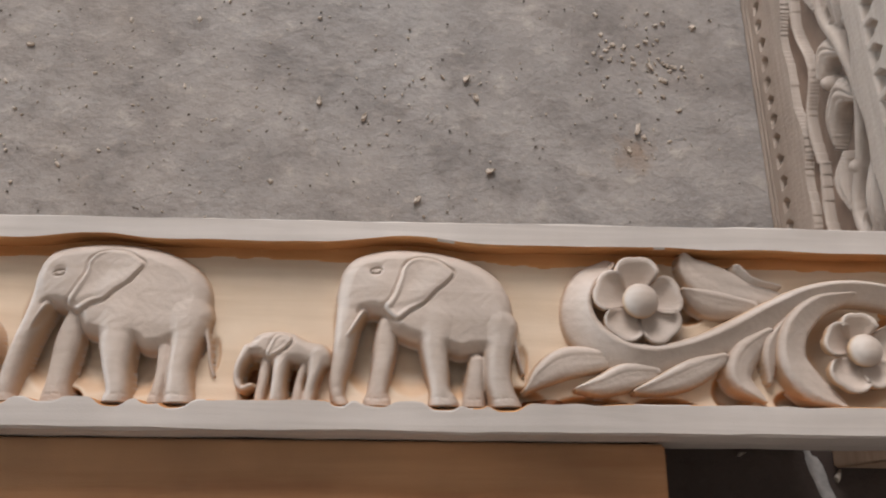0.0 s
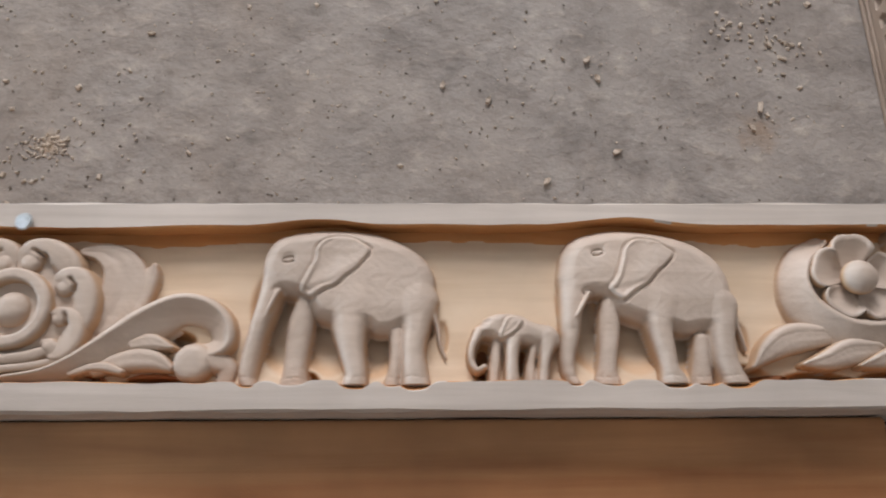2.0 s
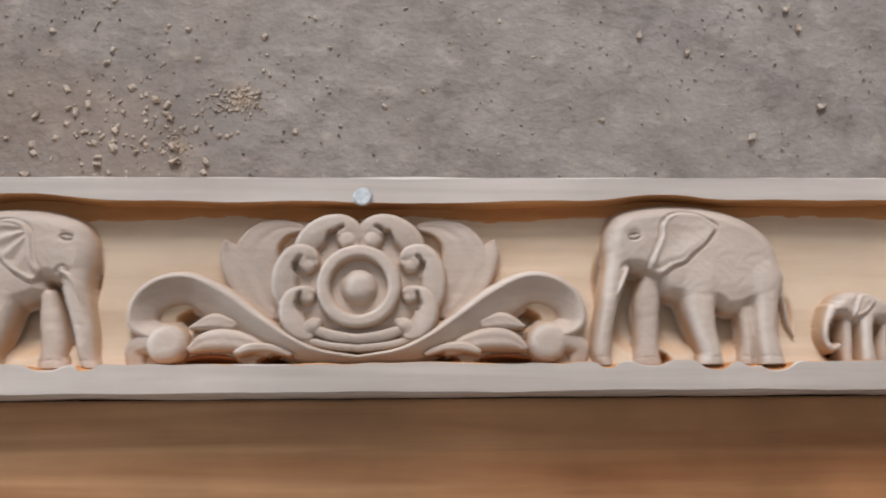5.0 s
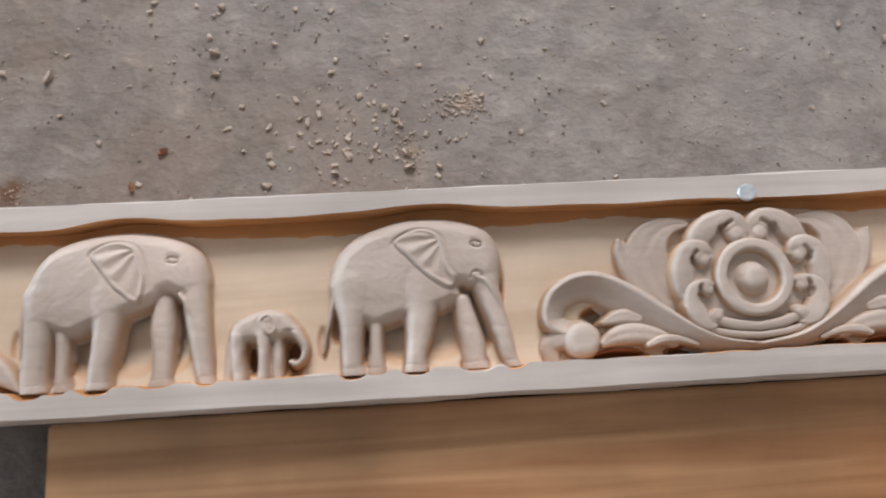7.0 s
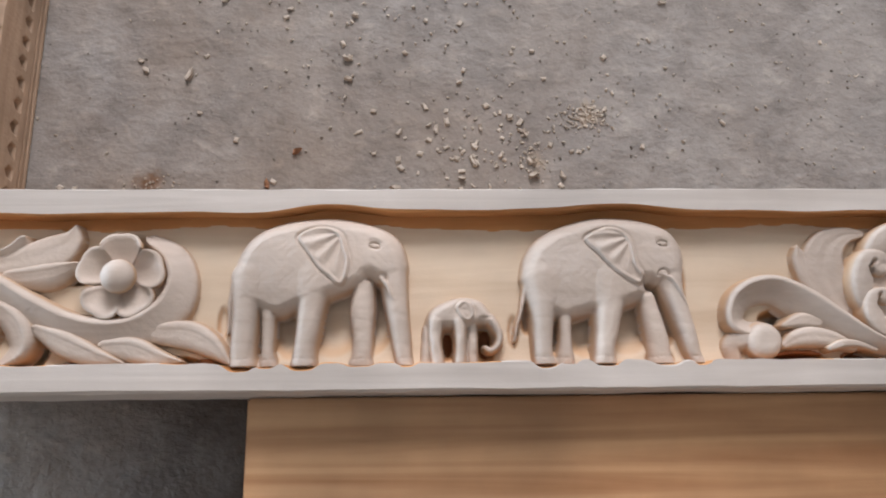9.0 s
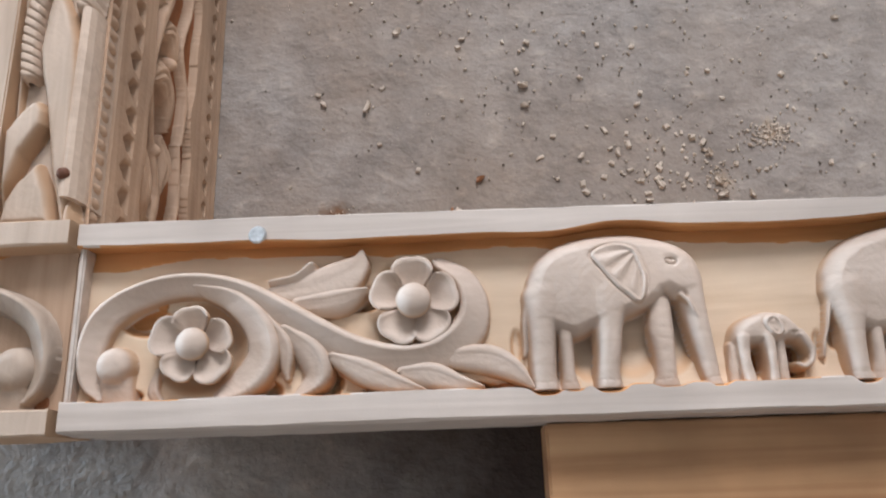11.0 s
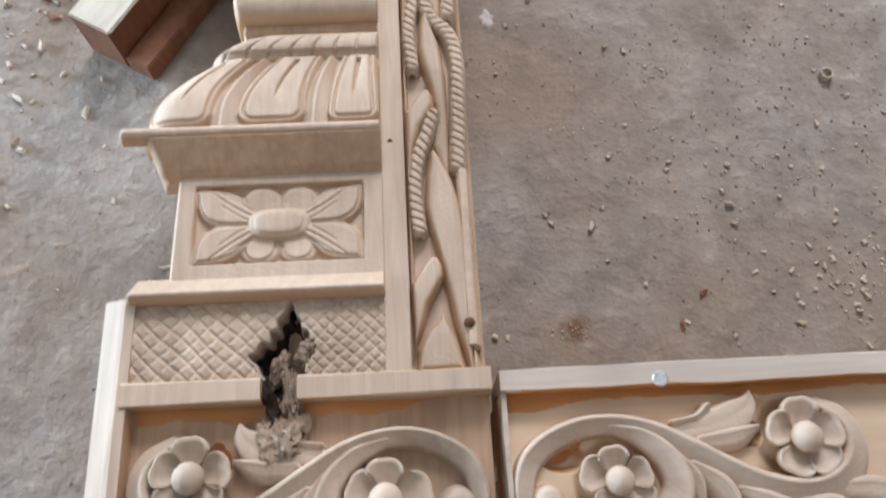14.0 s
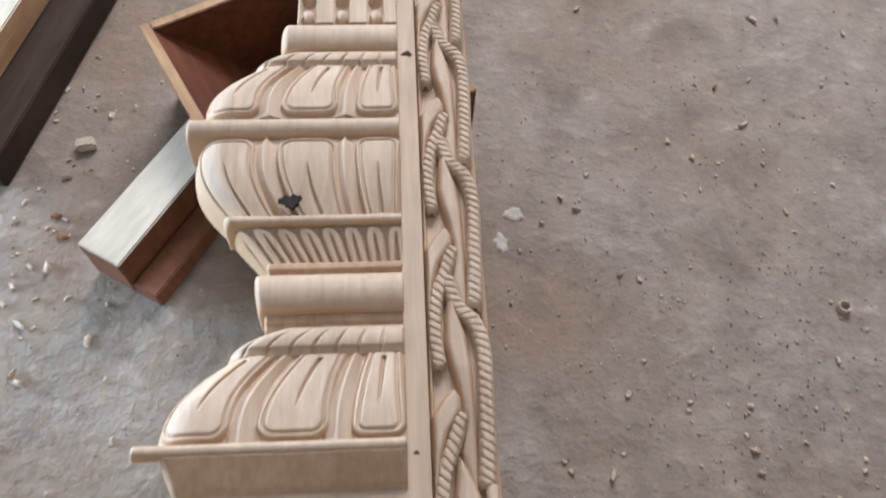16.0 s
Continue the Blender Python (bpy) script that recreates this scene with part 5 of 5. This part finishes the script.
for i in range(8):
    y = 0.1795 + i * 0.1685
    low = [(px, max(py, 0.0772 - y)) for px, py in BAND]
    if i:
        bent_band("border_band", low, y, 0.0225, 0.010)
        twist([(-0.8640, -0.028), (-0.8700, -0.048), (-0.8770, -0.066), (-0.8818, -0.088), (-0.8828, -0.114), (-0.8805, -0.143)], 0.0070, y)
    else:
        bent_band("border_band", [(px, py) for px, py in low if py > -0.08] + [(-0.8850, -0.075), (-0.8890, -0.095)], y, 0.0225, 0.020, 0.0065)
    if i == 1:
        bent_band("border_blade", BLADE[:6] + [(-0.8385, -0.2705), (-0.8450, -0.2705)] + BLADE[8:], y, 0.0205, 0.0165)
    elif i > 1:
        bent_band("border_blade", [(px - 0.010 * min(1.0, max(0.0, (-0.062 - py) / 0.03)) * (px > -0.86), py) for px, py in BLADE], y, 0.0200, 0.008)
        twist([(-0.8680, -0.061), (-0.8600, -0.087), (-0.8440, -0.106), (-0.8380, -0.136), (-0.8392, -0.175), (-0.8410, -0.218), (-0.8435, -0.250)], 0.0074, y)
bent_band("border_leaf", [(-0.8895, 0.0772), (-0.8865, 0.098), (-0.8790, 0.113), (-0.8700, 0.123), (-0.8640, 0.132), (-0.8575, 0.119), (-0.8515, 0.104), (-0.8455, 0.0772)], 0.0, 0.0205, 0.019, 0.0075)
bent_band("border_leaf", [(-0.8440, 0.0772), (-0.8400, 0.104), (-0.8365, 0.094), (-0.8330, 0.0772)], 0.0, 0.0175, 0.017, 0.005)
part("border_edge", section([(-0.0066, 0.262), (-0.0064, 0.2960), (-0.0050, 0.3055), (-0.0024, 0.3115), (0.0010, 0.3135), (0.0038, 0.3130), (0.0060, 0.3090), (0.0060, 0.262)], 0.100, 0.262, 0.006, 0.0006), ROPE, jamb).matrix_world = pose(-0.8395, 0, 0) @ Matrix(((0, -1, 0, 0), (1, 0, 0, 0), (0, 0, 1, 0), (0, 0, 0, 1)))
bolt = bmesh.new()
bmesh.ops.create_uvsphere(bolt, u_segments=12, v_segments=8, radius=0.0050)
for v in bolt.verts:
    v.co += Vector((-0.8425, 0.1180, 0.3120))
part("wood_plug", bolt, REDWOOD, jamb, smooth=True)

for x, y, r in ((-0.9010, 0.7440, 0.0060), (-0.9035, 0.2900, 0.0030), (-1.0200, 0.5360, 0.0100)):
    kz = 0.3172 if x > AXIS else 0.3352
    relief("wood_knot", lambda X, Y: np.where(np.hypot(X - x, (Y - y) * 1.4) + r * (0.20 * np.sin(np.arctan2(Y - y, X - x) * 3 + x * 90) + 0.13 * np.sin(np.arctan2(Y - y, X - x) * 7 + y * 50)) < r, 0.0003, -0.02), x - r * 1.3, x + r * 1.3, y - r * 1.2, y + r * 1.2, kz, ROT, jamb, 0.0006, label="small dark knot", tooth=0.0)

# ---- carved reveals: the inner sides of both jambs ----


def field_depth(v):
    """The cut ground of the foliage slopes in from its lower lip."""
    return -0.0030 - 0.0150 * np.clip((v - 0.088) / 0.060, 0, 1)


def reveal(X, Y):
    """u runs along the jamb, v up its side; heights stand out of the side."""
    u, v = X, Y
    z = np.full(X.shape, 0.0060)
    z -= 0.0030 * ((v > 0.006) & (v < 0.009)) + 0.0022 * ((v > 0.015) & (v < 0.018))

    def pits(at, p, k, shift):
        """A row of chip-carved pits, flat on one side and slanting on the other."""
        w = (((u + shift + 0.0015 * np.sin(u * 37)) / p) % 1.0 - 0.5) * p
        d = inside(w, v + 0.0010 * np.sin(u * 71), [(-0.0070 * k, at - 0.0070 * k), (0.0070 * k, at - 0.0068 * k), (0.0078 * k, at + 0.0010), (0.0010, at + 0.0075 * k), (-0.0048 * k, at + 0.0030)])
        return 0.0135 * np.clip(d / 0.0022, 0, 1)
    z -= pits(0.039, 0.0266, 1.12, 0.008)
    z -= pits(0.238, 0.0262, 1.45, 0.020)
    wave = 0.004 * np.sin(u * 29) + 0.003 * np.sin(u * 71 + 1)
    deep = (v > 0.090 + wave) & (v < 0.200 - wave * 0.8)
    z = np.where(deep, -0.05, z)
    # running foliage: a waving stem, broad veined leaves, berries and curled tendrils
    c = (u / 0.235) % 1.0 * 0.235
    H = limb(c, v, [(-0.03, 0.112, 0.003, 0.010), (0.05, 0.104, 0.0035, 0.011), (0.11, 0.118, 0.003, 0.011), (0.17, 0.106, 0.0035, 0.011), (0.25, 0.112, 0.003, 0.010)], 2.2, 4)
    field = v
    v = 0.205 - (0.205 - v) * 1.45
    for s in (-0.235, 0.0, 0.235):
        H = np.maximum(H, limb(c, v, [(-0.02 + s, 0.150, 0.008, 0.015), (0.04 + s, 0.178, 0.0095, 0.018), (0.10 + s, 0.160, 0.0100, 0.019), (0.16 + s, 0.126, 0.0100, 0.018), (0.215 + s, 0.150, 0.008, 0.015)], 3.2, 5))
        for pts in ([(0.00 + s, 0.190, 0.006, 0.014), (0.03 + s, 0.198, 0.013, 0.020), (0.07 + s, 0.194, 0.011, 0.019), (0.10 + s, 0.200, 0.003, 0.014)],
                    [(0.04 + s, 0.164, 0.006, 0.013), (0.056 + s, 0.138, 0.018, 0.021), (0.036 + s, 0.112, 0.014, 0.020), (0.004 + s, 0.104, 0.003, 0.014)],
                    [(0.10 + s, 0.148, 0.006, 0.014), (0.112 + s, 0.122, 0.016, 0.021), (0.088 + s, 0.104, 0.009, 0.018)],
                    [(0.13 + s, 0.158, 0.008, 0.014), (0.155 + s, 0.172, 0.018, 0.022), (0.185 + s, 0.188, 0.014, 0.021), (0.218 + s, 0.202, 0.003, 0.014)],
                    [(0.170 + s, 0.112, 0.005, 0.014), (0.20 + s, 0.106, 0.012, 0.018), (0.228 + s, 0.118, 0.004, 0.014)]):
            A, k = limb(c, v, pts, 3.6, 5, True)
            A = A * (1 - 0.22 * np.clip(k, 0, 1)) - np.where(A > 0, 0.0030 * np.exp(-np.square(k / 0.12)) + 0.0016 * np.exp(-np.square((np.abs(k) - 0.55) / 0.10)), 0)
            H = np.maximum(H, A)
        for bx, by, br in ((0.118 + s, 0.190, 0.012), (0.205 + s, 0.142, 0.011), (0.076 + s, 0.114, 0.010)):
            H = np.maximum(H, ell(c, v, bx, by, br, br, 0.020, 0, 2.1))
        d = np.hypot(c - 0.145 - s, v - 0.150)
        H = np.maximum(H, dome(np.abs(d - 0.011) / 0.0045, 0.016, 2.4))
    v = field
    z = np.where(deep & (H > 0.0075), np.maximum(z, field_depth(v) + H * 1.05), z)
    bead = 0.007 * np.sqrt(np.clip(1 - np.square(((u / 0.0125) % 1.0) * 2 - 1) - np.square((v - 0.279) / 0.0095), 0, 1))
    return np.where((v > 0.268) & (v < 0.2905), -0.001 + bead, z)


# the ground's dark colour holds the shade behind the foliage
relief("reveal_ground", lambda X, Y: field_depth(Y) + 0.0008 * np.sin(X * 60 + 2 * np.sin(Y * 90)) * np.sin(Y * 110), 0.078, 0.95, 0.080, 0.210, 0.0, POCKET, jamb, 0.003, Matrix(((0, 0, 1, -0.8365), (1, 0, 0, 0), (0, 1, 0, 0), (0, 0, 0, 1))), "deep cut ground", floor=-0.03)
relief("reveal_carving", reveal, 0.078, 0.95, 0.0005, 0.291, 0.0, REVEAL, jamb, 0.0012, Matrix(((0, 0, 1, -0.8365), (1, 0, 0, 0), (0, 1, 0, 0), (0, 0, 0, 1))), "brown jamb side with chip-cut bands and deep foliage", tooth=0.0002, floor=-0.0200)
jamb2 = thing("carved_jamb", "greyish carved wooden door jamb with zigzag bands and foliage on its side", "door frame")
part("jamb_core", block(0.8720, 1.06, -0.068, 1.70, 0.0, 0.293, 0.002), REVEAL, jamb2, "thick timber core")
relief("reveal_carving", reveal, 0.078, 0.95, 0.0005, 0.291, 0.0, COOL_REVEAL, jamb2, 0.0012, Matrix(((0, 0, -1, 0.852), (1, 0, 0, 0), (0, 1, 0, 0), (0, 0, 0, 1))), "pale jamb side with chip-cut bands and deep foliage", tooth=0.0002, floor=-0.0200, flip=True)
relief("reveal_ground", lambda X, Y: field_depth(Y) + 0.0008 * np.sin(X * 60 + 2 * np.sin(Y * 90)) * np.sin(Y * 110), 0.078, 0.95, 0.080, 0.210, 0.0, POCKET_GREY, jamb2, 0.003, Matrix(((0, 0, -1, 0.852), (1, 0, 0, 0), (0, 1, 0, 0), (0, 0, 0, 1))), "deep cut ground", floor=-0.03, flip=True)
part("face_board", block(0.838, 1.10, -0.072, 1.70, 0.2935, 0.3215, 0.003), COLUMN, jamb2)

# ---- timbers lying about ----


def bar(name, label, x, y, turn, length, width, z0, z1, mat, category="timber", side=None):
    bm = block(0, length, -width, 0, 0, z1 - z0, 0.002, 0.0015)
    ob = tagged(part(name, bm, mat), label, category)
    if side:
        second(ob, side, lambda n: n.z < 0.7)
    ob.matrix_world = pose(x, y, z0, 0, 0, turn)
    return ob


bar("timber_block", "short red-brown timber block with a whitish top face", -1.340, 0.638, 59.5, 0.250, 0.068, 0.0, 0.080, TIMBER, side=REDWOOD)
# low strip added to widen the block's red-brown side
bar("block_side_strip", "low red-brown strip added to carry on a block's side", -1.2805, 0.6030, 59.5, 0.240, 0.042, 0.0, 0.028, REDWOOD)
bar("timber_beam", "pale squared timber beam with a dark shade strip below", -1.560, 0.800, 76, 0.75, -0.12, 0.050, 0.105, TIMBER, side=SAWN)
# dark board added where the beam's shadow lies on the floor
bar("shade_board", "dark board put in for the shade under a pale beam", -1.618, 0.8145, 76, 0.80, 0.125, 0.0, 0.0495, DARK, "board")

crate = thing("open_crate", "open red-brown wooden crate with thin sawn walls", "crate")
cm = pose(-1.282, 0.950, 0, 0, 0, -61)
for nm, dims in (("crate_wall", (0, 0.34, 0.0, 0.016, 0, 0.160)), ("crate_wall", (0, 0.016, 0.0165, 0.36, 0, 0.160)), ("crate_wall", (0.324, 0.34, 0.0165, 0.36, 0, 0.158)),
                 ("crate_wall", (0.0165, 0.3235, 0.344, 0.36, 0, 0.158)), ("crate_bottom", (0.0165, 0.3235, 0.0165, 0.3435, 0.001, 0.012))):
    bm = block(*dims, 0.0015)
    for v in bm.verts:
        # the front side slopes in towards the bottom
        if dims[3] < 0.02 and v.co.z < 0.08:
            v.co.y += 0.13
    board = part(nm, bm, CRATE, crate)
    board.matrix_world = cm
    second(board, SAWN, lambda n: n.z > 0.7 and nm == "crate_wall")

# ---- nails ----
for x, y in ((0.002, 0.0612), (-0.694, 0.0618)):
    bm = bmesh.new()
    bmesh.ops.create_cone(bm, cap_ends=True, segments=18, radius1=0.0066, radius2=0.0055, depth=0.0016)
    for v in bm.verts:
        v.co += Vector((0, 0, 0.0022 + 0.0008 * v.co.x / 0.006))
    bmesh.ops.create_cone(bm, cap_ends=True, segments=10, radius1=0.0018, radius2=0.0018, depth=0.006)
    ob = tagged(part("nail", bm, STEEL), "bright flat steel nail head in the pale rim", "nail", "nails in the lintel")
    ob.location = (x, y, FACE)

# ---- chips and shavings on the floor ----


def chip_mesh(seed, l, w, h, curl=0.3):
    """A split shard: an uneven many-cornered flake with a tilted, broken top."""
    rnd = random.Random(seed)
    bm = bmesh.new()
    n = rnd.choice((5, 6, 7))
    low, top = [], []
    for i in range(n):
        a = (i + rnd.uniform(-0.3, 0.3)) / n * 2 * math.pi
        r = rnd.uniform(0.55, 1.1)
        x, y = 0.5 * l * r * math.cos(a), 0.5 * w * r * math.sin(a)
        lift = curl * l * (x / l) ** 2 * 1.2
        low.append(bm.verts.new((x, y, lift * rnd.uniform(0.2, 1.0))))
        k = rnd.uniform(0.55, 0.95)
        top.append(bm.verts.new((x * k + 0.08 * l * rnd.uniform(-1, 1), y * k, lift + h * rnd.uniform(0.45, 1.35))))
    peak = bm.verts.new((rnd.uniform(-0.15, 0.15) * l, rnd.uniform(-0.15, 0.15) * w, h * rnd.uniform(0.6, 1.0)))
    for i in range(n):
        j = (i + 1) % n
        bm.faces.new((low[i], low[j], top[j], top[i]))
        bm.faces.new((top[i], top[j], peak))
    bm.faces.new(low[::-1])
    bmesh.ops.recalc_face_normals(bm, faces=bm.faces)
    lo = min(v.co.z for v in bm.verts)
    for v in bm.verts:
        v.co.z -= lo
    me = bpy.data.meshes.new("wood_chip")
    bm.to_mesh(me)
    bm.free()
    return me


shapes = [chip_mesh(s, 0.0125 + 0.0018 * (s % 4), 0.0080 + 0.0010 * (s % 3), 0.0022 + 0.0009 * (s % 3), 0.3) for s in range(14)]
for me in shapes:
    me.materials.append(CHIP)
red_shapes = [chip_mesh(40 + s, 0.013, 0.007, 0.004, 0.3) for s in range(3)]
for me in red_shapes:
    me.materials.append(CHIP_RED)
slivers = [chip_mesh(60 + s, 0.030 - 0.004 * s, 0.011 - 0.001 * s, 0.006, 0.1) for s in range(3)]
for me in slivers:
    me.materials.append(CHIP)


def chip(x, y, size, turn, me, label, z=0.0):
    ob = tagged(new("wood_chip", me), label, "wood chip", "wood chips on the floor")
    ob.matrix_world = pose(x, y, z, 0, 0, turn) @ Matrix.Diagonal((size, size, size, 1))


PALE = "small pale wood chip lying on the concrete floor"
rnd = random.Random(5)
SPOTS_A = [(0.303, 0.360), (0.496, 0.371), (0.512, 0.270), (0.682, 0.302), (0.484, 0.397), (0.718, 0.420), (0.746, 0.421), (0.358, 0.339), (0.425, 0.232),
           (-0.146, 0.285), (-0.063, 0.433), (-0.298, 0.261), (-0.352, 0.259), (-0.396, 0.256), (-0.250, 0.258), (-0.263, 0.276), (-0.233, 0.200), (-0.201, 0.200), (-0.459, 0.326), (-0.459, 0.353),
           (-0.238, 0.218), (-0.322, 0.197), (-0.636, 0.280), (-0.307, 0.218), (-0.280, 0.214), (-0.704, 0.336)]
SPOTS_B = [(-0.313, 0.978), (-0.334, 0.804), (-0.446, 0.818), (-0.480, 0.852), (-0.445, 0.758), (-0.321, 0.714), (-0.645, 0.727), (-0.668, 0.748), (-0.700, 0.703), (-0.759, 0.574), (-0.596, 0.614), (-0.570, 0.605),
           (-0.531, 0.421), (-0.462, 0.353), (-0.451, 0.412), (-0.711, 0.349), (-0.613, 0.433), (-0.244, 0.254), (-0.236, 0.201), (-0.313, 0.473), (-0.211, 0.487), (-0.116, 1.084), (-0.589, 1.146), (-0.400, 0.185), (-0.790, 0.184)]
for x, y in SPOTS_A + SPOTS_B:
    chip(x, y, rnd.uniform(0.75, 1.15), rnd.uniform(0, 360), rnd.choice(shapes), PALE)
for x, y, t in ((-0.518, 0.230, 35), (-0.551, 0.189, 100), (-0.377, 0.960, 60)):
    chip(x, y, 1.15, t, rnd.choice(red_shapes), "reddish wood chip lying on the concrete floor")
for x, y, s, t, k in ((-0.650, 0.330, 0.85, 70, 0), (0.695, 0.330, 0.75, 80, 0), (-1.411, 0.646, 0.95, 100, 0), (-1.435, 0.561, 1.1, 140, 1), (-1.427, 0.488, 0.9, 60, 2), (-1.116, -0.068, 1.2, 15, 1),
                      (-0.738, -0.047, 1.6, -8, 1), (-1.442, 0.390, 1.1, 50, 1), (0.774, -0.055, 0.6, 20, 2), (0.874, -0.077, 0.8, 70, 2), (-1.400, 0.725, 0.7, 160, 2), (-1.415, 0.800, 0.8, 12, 2), (-1.472, 0.720, 0.7, 30, 2), (-1.227, 0.276, 0.8, 60, 2), (-1.204, 0.298, 0.9, 5, 1), (-0.273, 1.120, 1.0, 130, 0), (-0.229, 1.119, 0.9, 100, 2), (-0.345, 0.884, 1.0, 25, 1)):
    chip(x, y, s, t, slivers[k], "larger pale wood sliver lying on the concrete floor")
for x, y, t in ((-1.416, 0.731, 5), (-1.401, 0.696, -8)):
    chip(x, y, 1.5, t, red_shapes[1], "dark red splinter lying on the concrete floor")
block_chip = block(-0.014, 0.014, -0.010, 0.010, 0.0, 0.014, 0.003, 0.001)
ob = tagged(part("wood_offcut", block_chip, CHIP), "pale squared wood offcut on the concrete floor", "offcut")
ob.matrix_world = pose(-1.394, 0.858, 0, 0, 0, 15)
# a curled shaving
bm = bmesh.new()
prev = None
for i in range(26):
    a = i / 25 * 2 * math.pi * 1.12
    r = 0.0085 + 0.0012 * i / 25
    ring = [bm.verts.new((r2 * math.cos(a), r2 * math.sin(a), z)) for r2, z in ((r, 0), (r, 0.009), (r - 0.0022, 0.009), (r - 0.0022, 0))]
    if prev:
        for k in range(4):
            bm.faces.new((prev[k], prev[(k + 1) % 4], ring[(k + 1) % 4], ring[k]))
    prev = ring
bmesh.ops.recalc_face_normals(bm, faces=bm.faces)
ob = tagged(part("curled_shaving", bm, CHIP), "small curled pale wood shaving standing on the floor", "shaving")
ob.location = (-0.282, 0.551, 0)


def scatter(name, label, rules, mat, seed):
    """Fine crumbs, too many to count, in one mesh; rules: centre, spread, count, size."""
    r = random.Random(seed)
    verts, faces = [], []
    for cx, cy, sx, sy, n, size in rules:
        for _ in range(n):
            x, y = r.gauss(cx, sx), r.gauss(cy, sy)
            if y < 0.10 and x > -1.15 or -1.16 < x < -0.83 or x > 0.83 or y > 2:
                continue
            s = size * r.uniform(0.4, 1.5)
            a, b = r.uniform(0, math.pi), r.uniform(0.35, 0.9)
            ca, sa = math.cos(a) * s, math.sin(a) * s
            base = len(verts)
            hh = s * r.uniform(0.25, 0.7)
            for (u, v) in ((-1, -b), (1, -b), (1, b), (-1, b)):
                j = r.uniform(0.7, 1.2)
                verts.append((x + (u * ca - v * sa) * j, y + (u * sa + v * ca) * j, -0.001))
            for (u, v) in ((-0.7, -b * 0.6), (0.7, -b * 0.6), (0.6, b * 0.6), (-0.6, b * 0.6)):
                j = r.uniform(0.7, 1.2)
                verts.append((x + (u * ca - v * sa) * j, y + (u * sa + v * ca) * j, hh * r.uniform(0.6, 1.2)))
            for f in ((4, 5, 6, 7), (0, 1, 5, 4), (1, 2, 6, 5), (2, 3, 7, 6), (3, 0, 4, 7)):
                faces.append([base + k for k in f])
    me = bpy.data.meshes.new(name)
    me.from_pydata(verts, [], faces)
    return tagged(finish(name, me, mat), label, "debris", kind="stuff")


scatter("wood_crumbs", "fine pale wood crumbs strewn over the concrete floor", [
    (-0.28, 0.24, 0.09, 0.05, 60, 0.0024), (-0.17, 0.275, 0.018, 0.010, 45, 0.0016), (-0.35, 0.36, 0.2, 0.12, 120, 0.0018), (0.2, 0.45, 0.4, 0.25, 300, 0.0013), (0.30, 0.30, 0.30, 0.10, 160, 0.0012),
    (-0.55, 0.55, 0.25, 0.3, 210, 0.0015), (-1.4, 0.7, 0.1, 0.25, 70, 0.0028), (-1.43, 0.62, 0.06, 0.25, 45, 0.0048), (0.70, 0.43, 0.05, 0.04, 70, 0.0026), (-0.35, 0.9, 0.2, 0.25, 50, 0.0022), (-1.25, 0.3, 0.1, 0.2, 40, 0.0016), (-0.40, 0.65, 0.28, 0.30, 110, 0.0030), (-0.30, 0.24, 0.07, 0.035, 40, 0.0036), (0.1, 0.5, 0.4, 0.2, 60, 0.0024)], CHIP, 3)
scatter("grit", "fine grey-brown grit strewn over the concrete floor", [(0.1, 0.45, 0.6, 0.30, 620, 0.0012), (-0.5, 0.6, 0.35, 0.4, 480, 0.0012), (-1.3, 0.5, 0.2, 0.4, 160, 0.0012), (-0.8, -0.3, 0.25, 0.15, 120, 0.0014)],
        material("grey_grit", (0.10, 0.085, 0.07), (0.30, 0.26, 0.22), 0.9, (300, 300, 300), 0.2, 0.3), 9)


def spot(name, label, category, x, y, rx, ry, mat, seed, hgt=0.0008, turn=0.0):
    """A thin uneven patch lying on the floor."""
    bm = bmesh.new()
    n = 28
    rings = []
    for k, q in enumerate((1.0, 0.8, 0.45)):
        ring = []
        for i in range(n):
            a = i / n * 2 * math.pi
            w = 1 + 0.45 * noise.noise(Vector((math.cos(a) * 1.7 + seed, math.sin(a) * 1.7, seed))) + 0.2 * noise.noise(Vector((math.cos(a) * 5, math.sin(a) * 5 + seed, 1)))
            ring.append(bm.verts.new((rx * q * w * math.cos(a), ry * q * w * math.sin(a), (-0.002, hgt, hgt * 1.3)[k])))
        rings.append(ring)
    for p, q in zip(rings, rings[1:]):
        for i in range(n):
            bm.faces.new((p[i], p[(i + 1) % n], q[(i + 1) % n], q[i]))
    bm.faces.new(rings[-1])
    ob = tagged(part(name, bm, mat, smooth=True), label, category)
    ob.matrix_world = pose(x, y, 0, 0, 0, turn)


spot("chalk_streak", "pale chalky streak on the dark floor", "stain", 0.857, -0.078, 0.042, 0.0075, LIME, 6.3, 0.0005, -68)
for x, y, rx, ry, s in ((-0.742, 0.720, 0.016, 0.011, 1.0), (-0.765, 0.672, 0.011, 0.016, 2.3), (-0.812, 0.640, 0.008, 0.009, 4.1)):
    spot("paint_spot", "dried splash of whitish paint on the concrete floor", "paint spot", x, y, rx, ry, LIME, s)
scatter("sawdust", "drift of brown sawdust crumbs on the floor", [(-0.690, 0.190, 0.022, 0.007, 40, 0.0010), (-0.165, 0.278, 0.016, 0.010, 90, 0.0014), (-0.232, 0.222, 0.010, 0.012, 50, 0.0014), (0.690, 0.300, 0.02, 0.012, 25, 0.0010)], CHIP, 21)
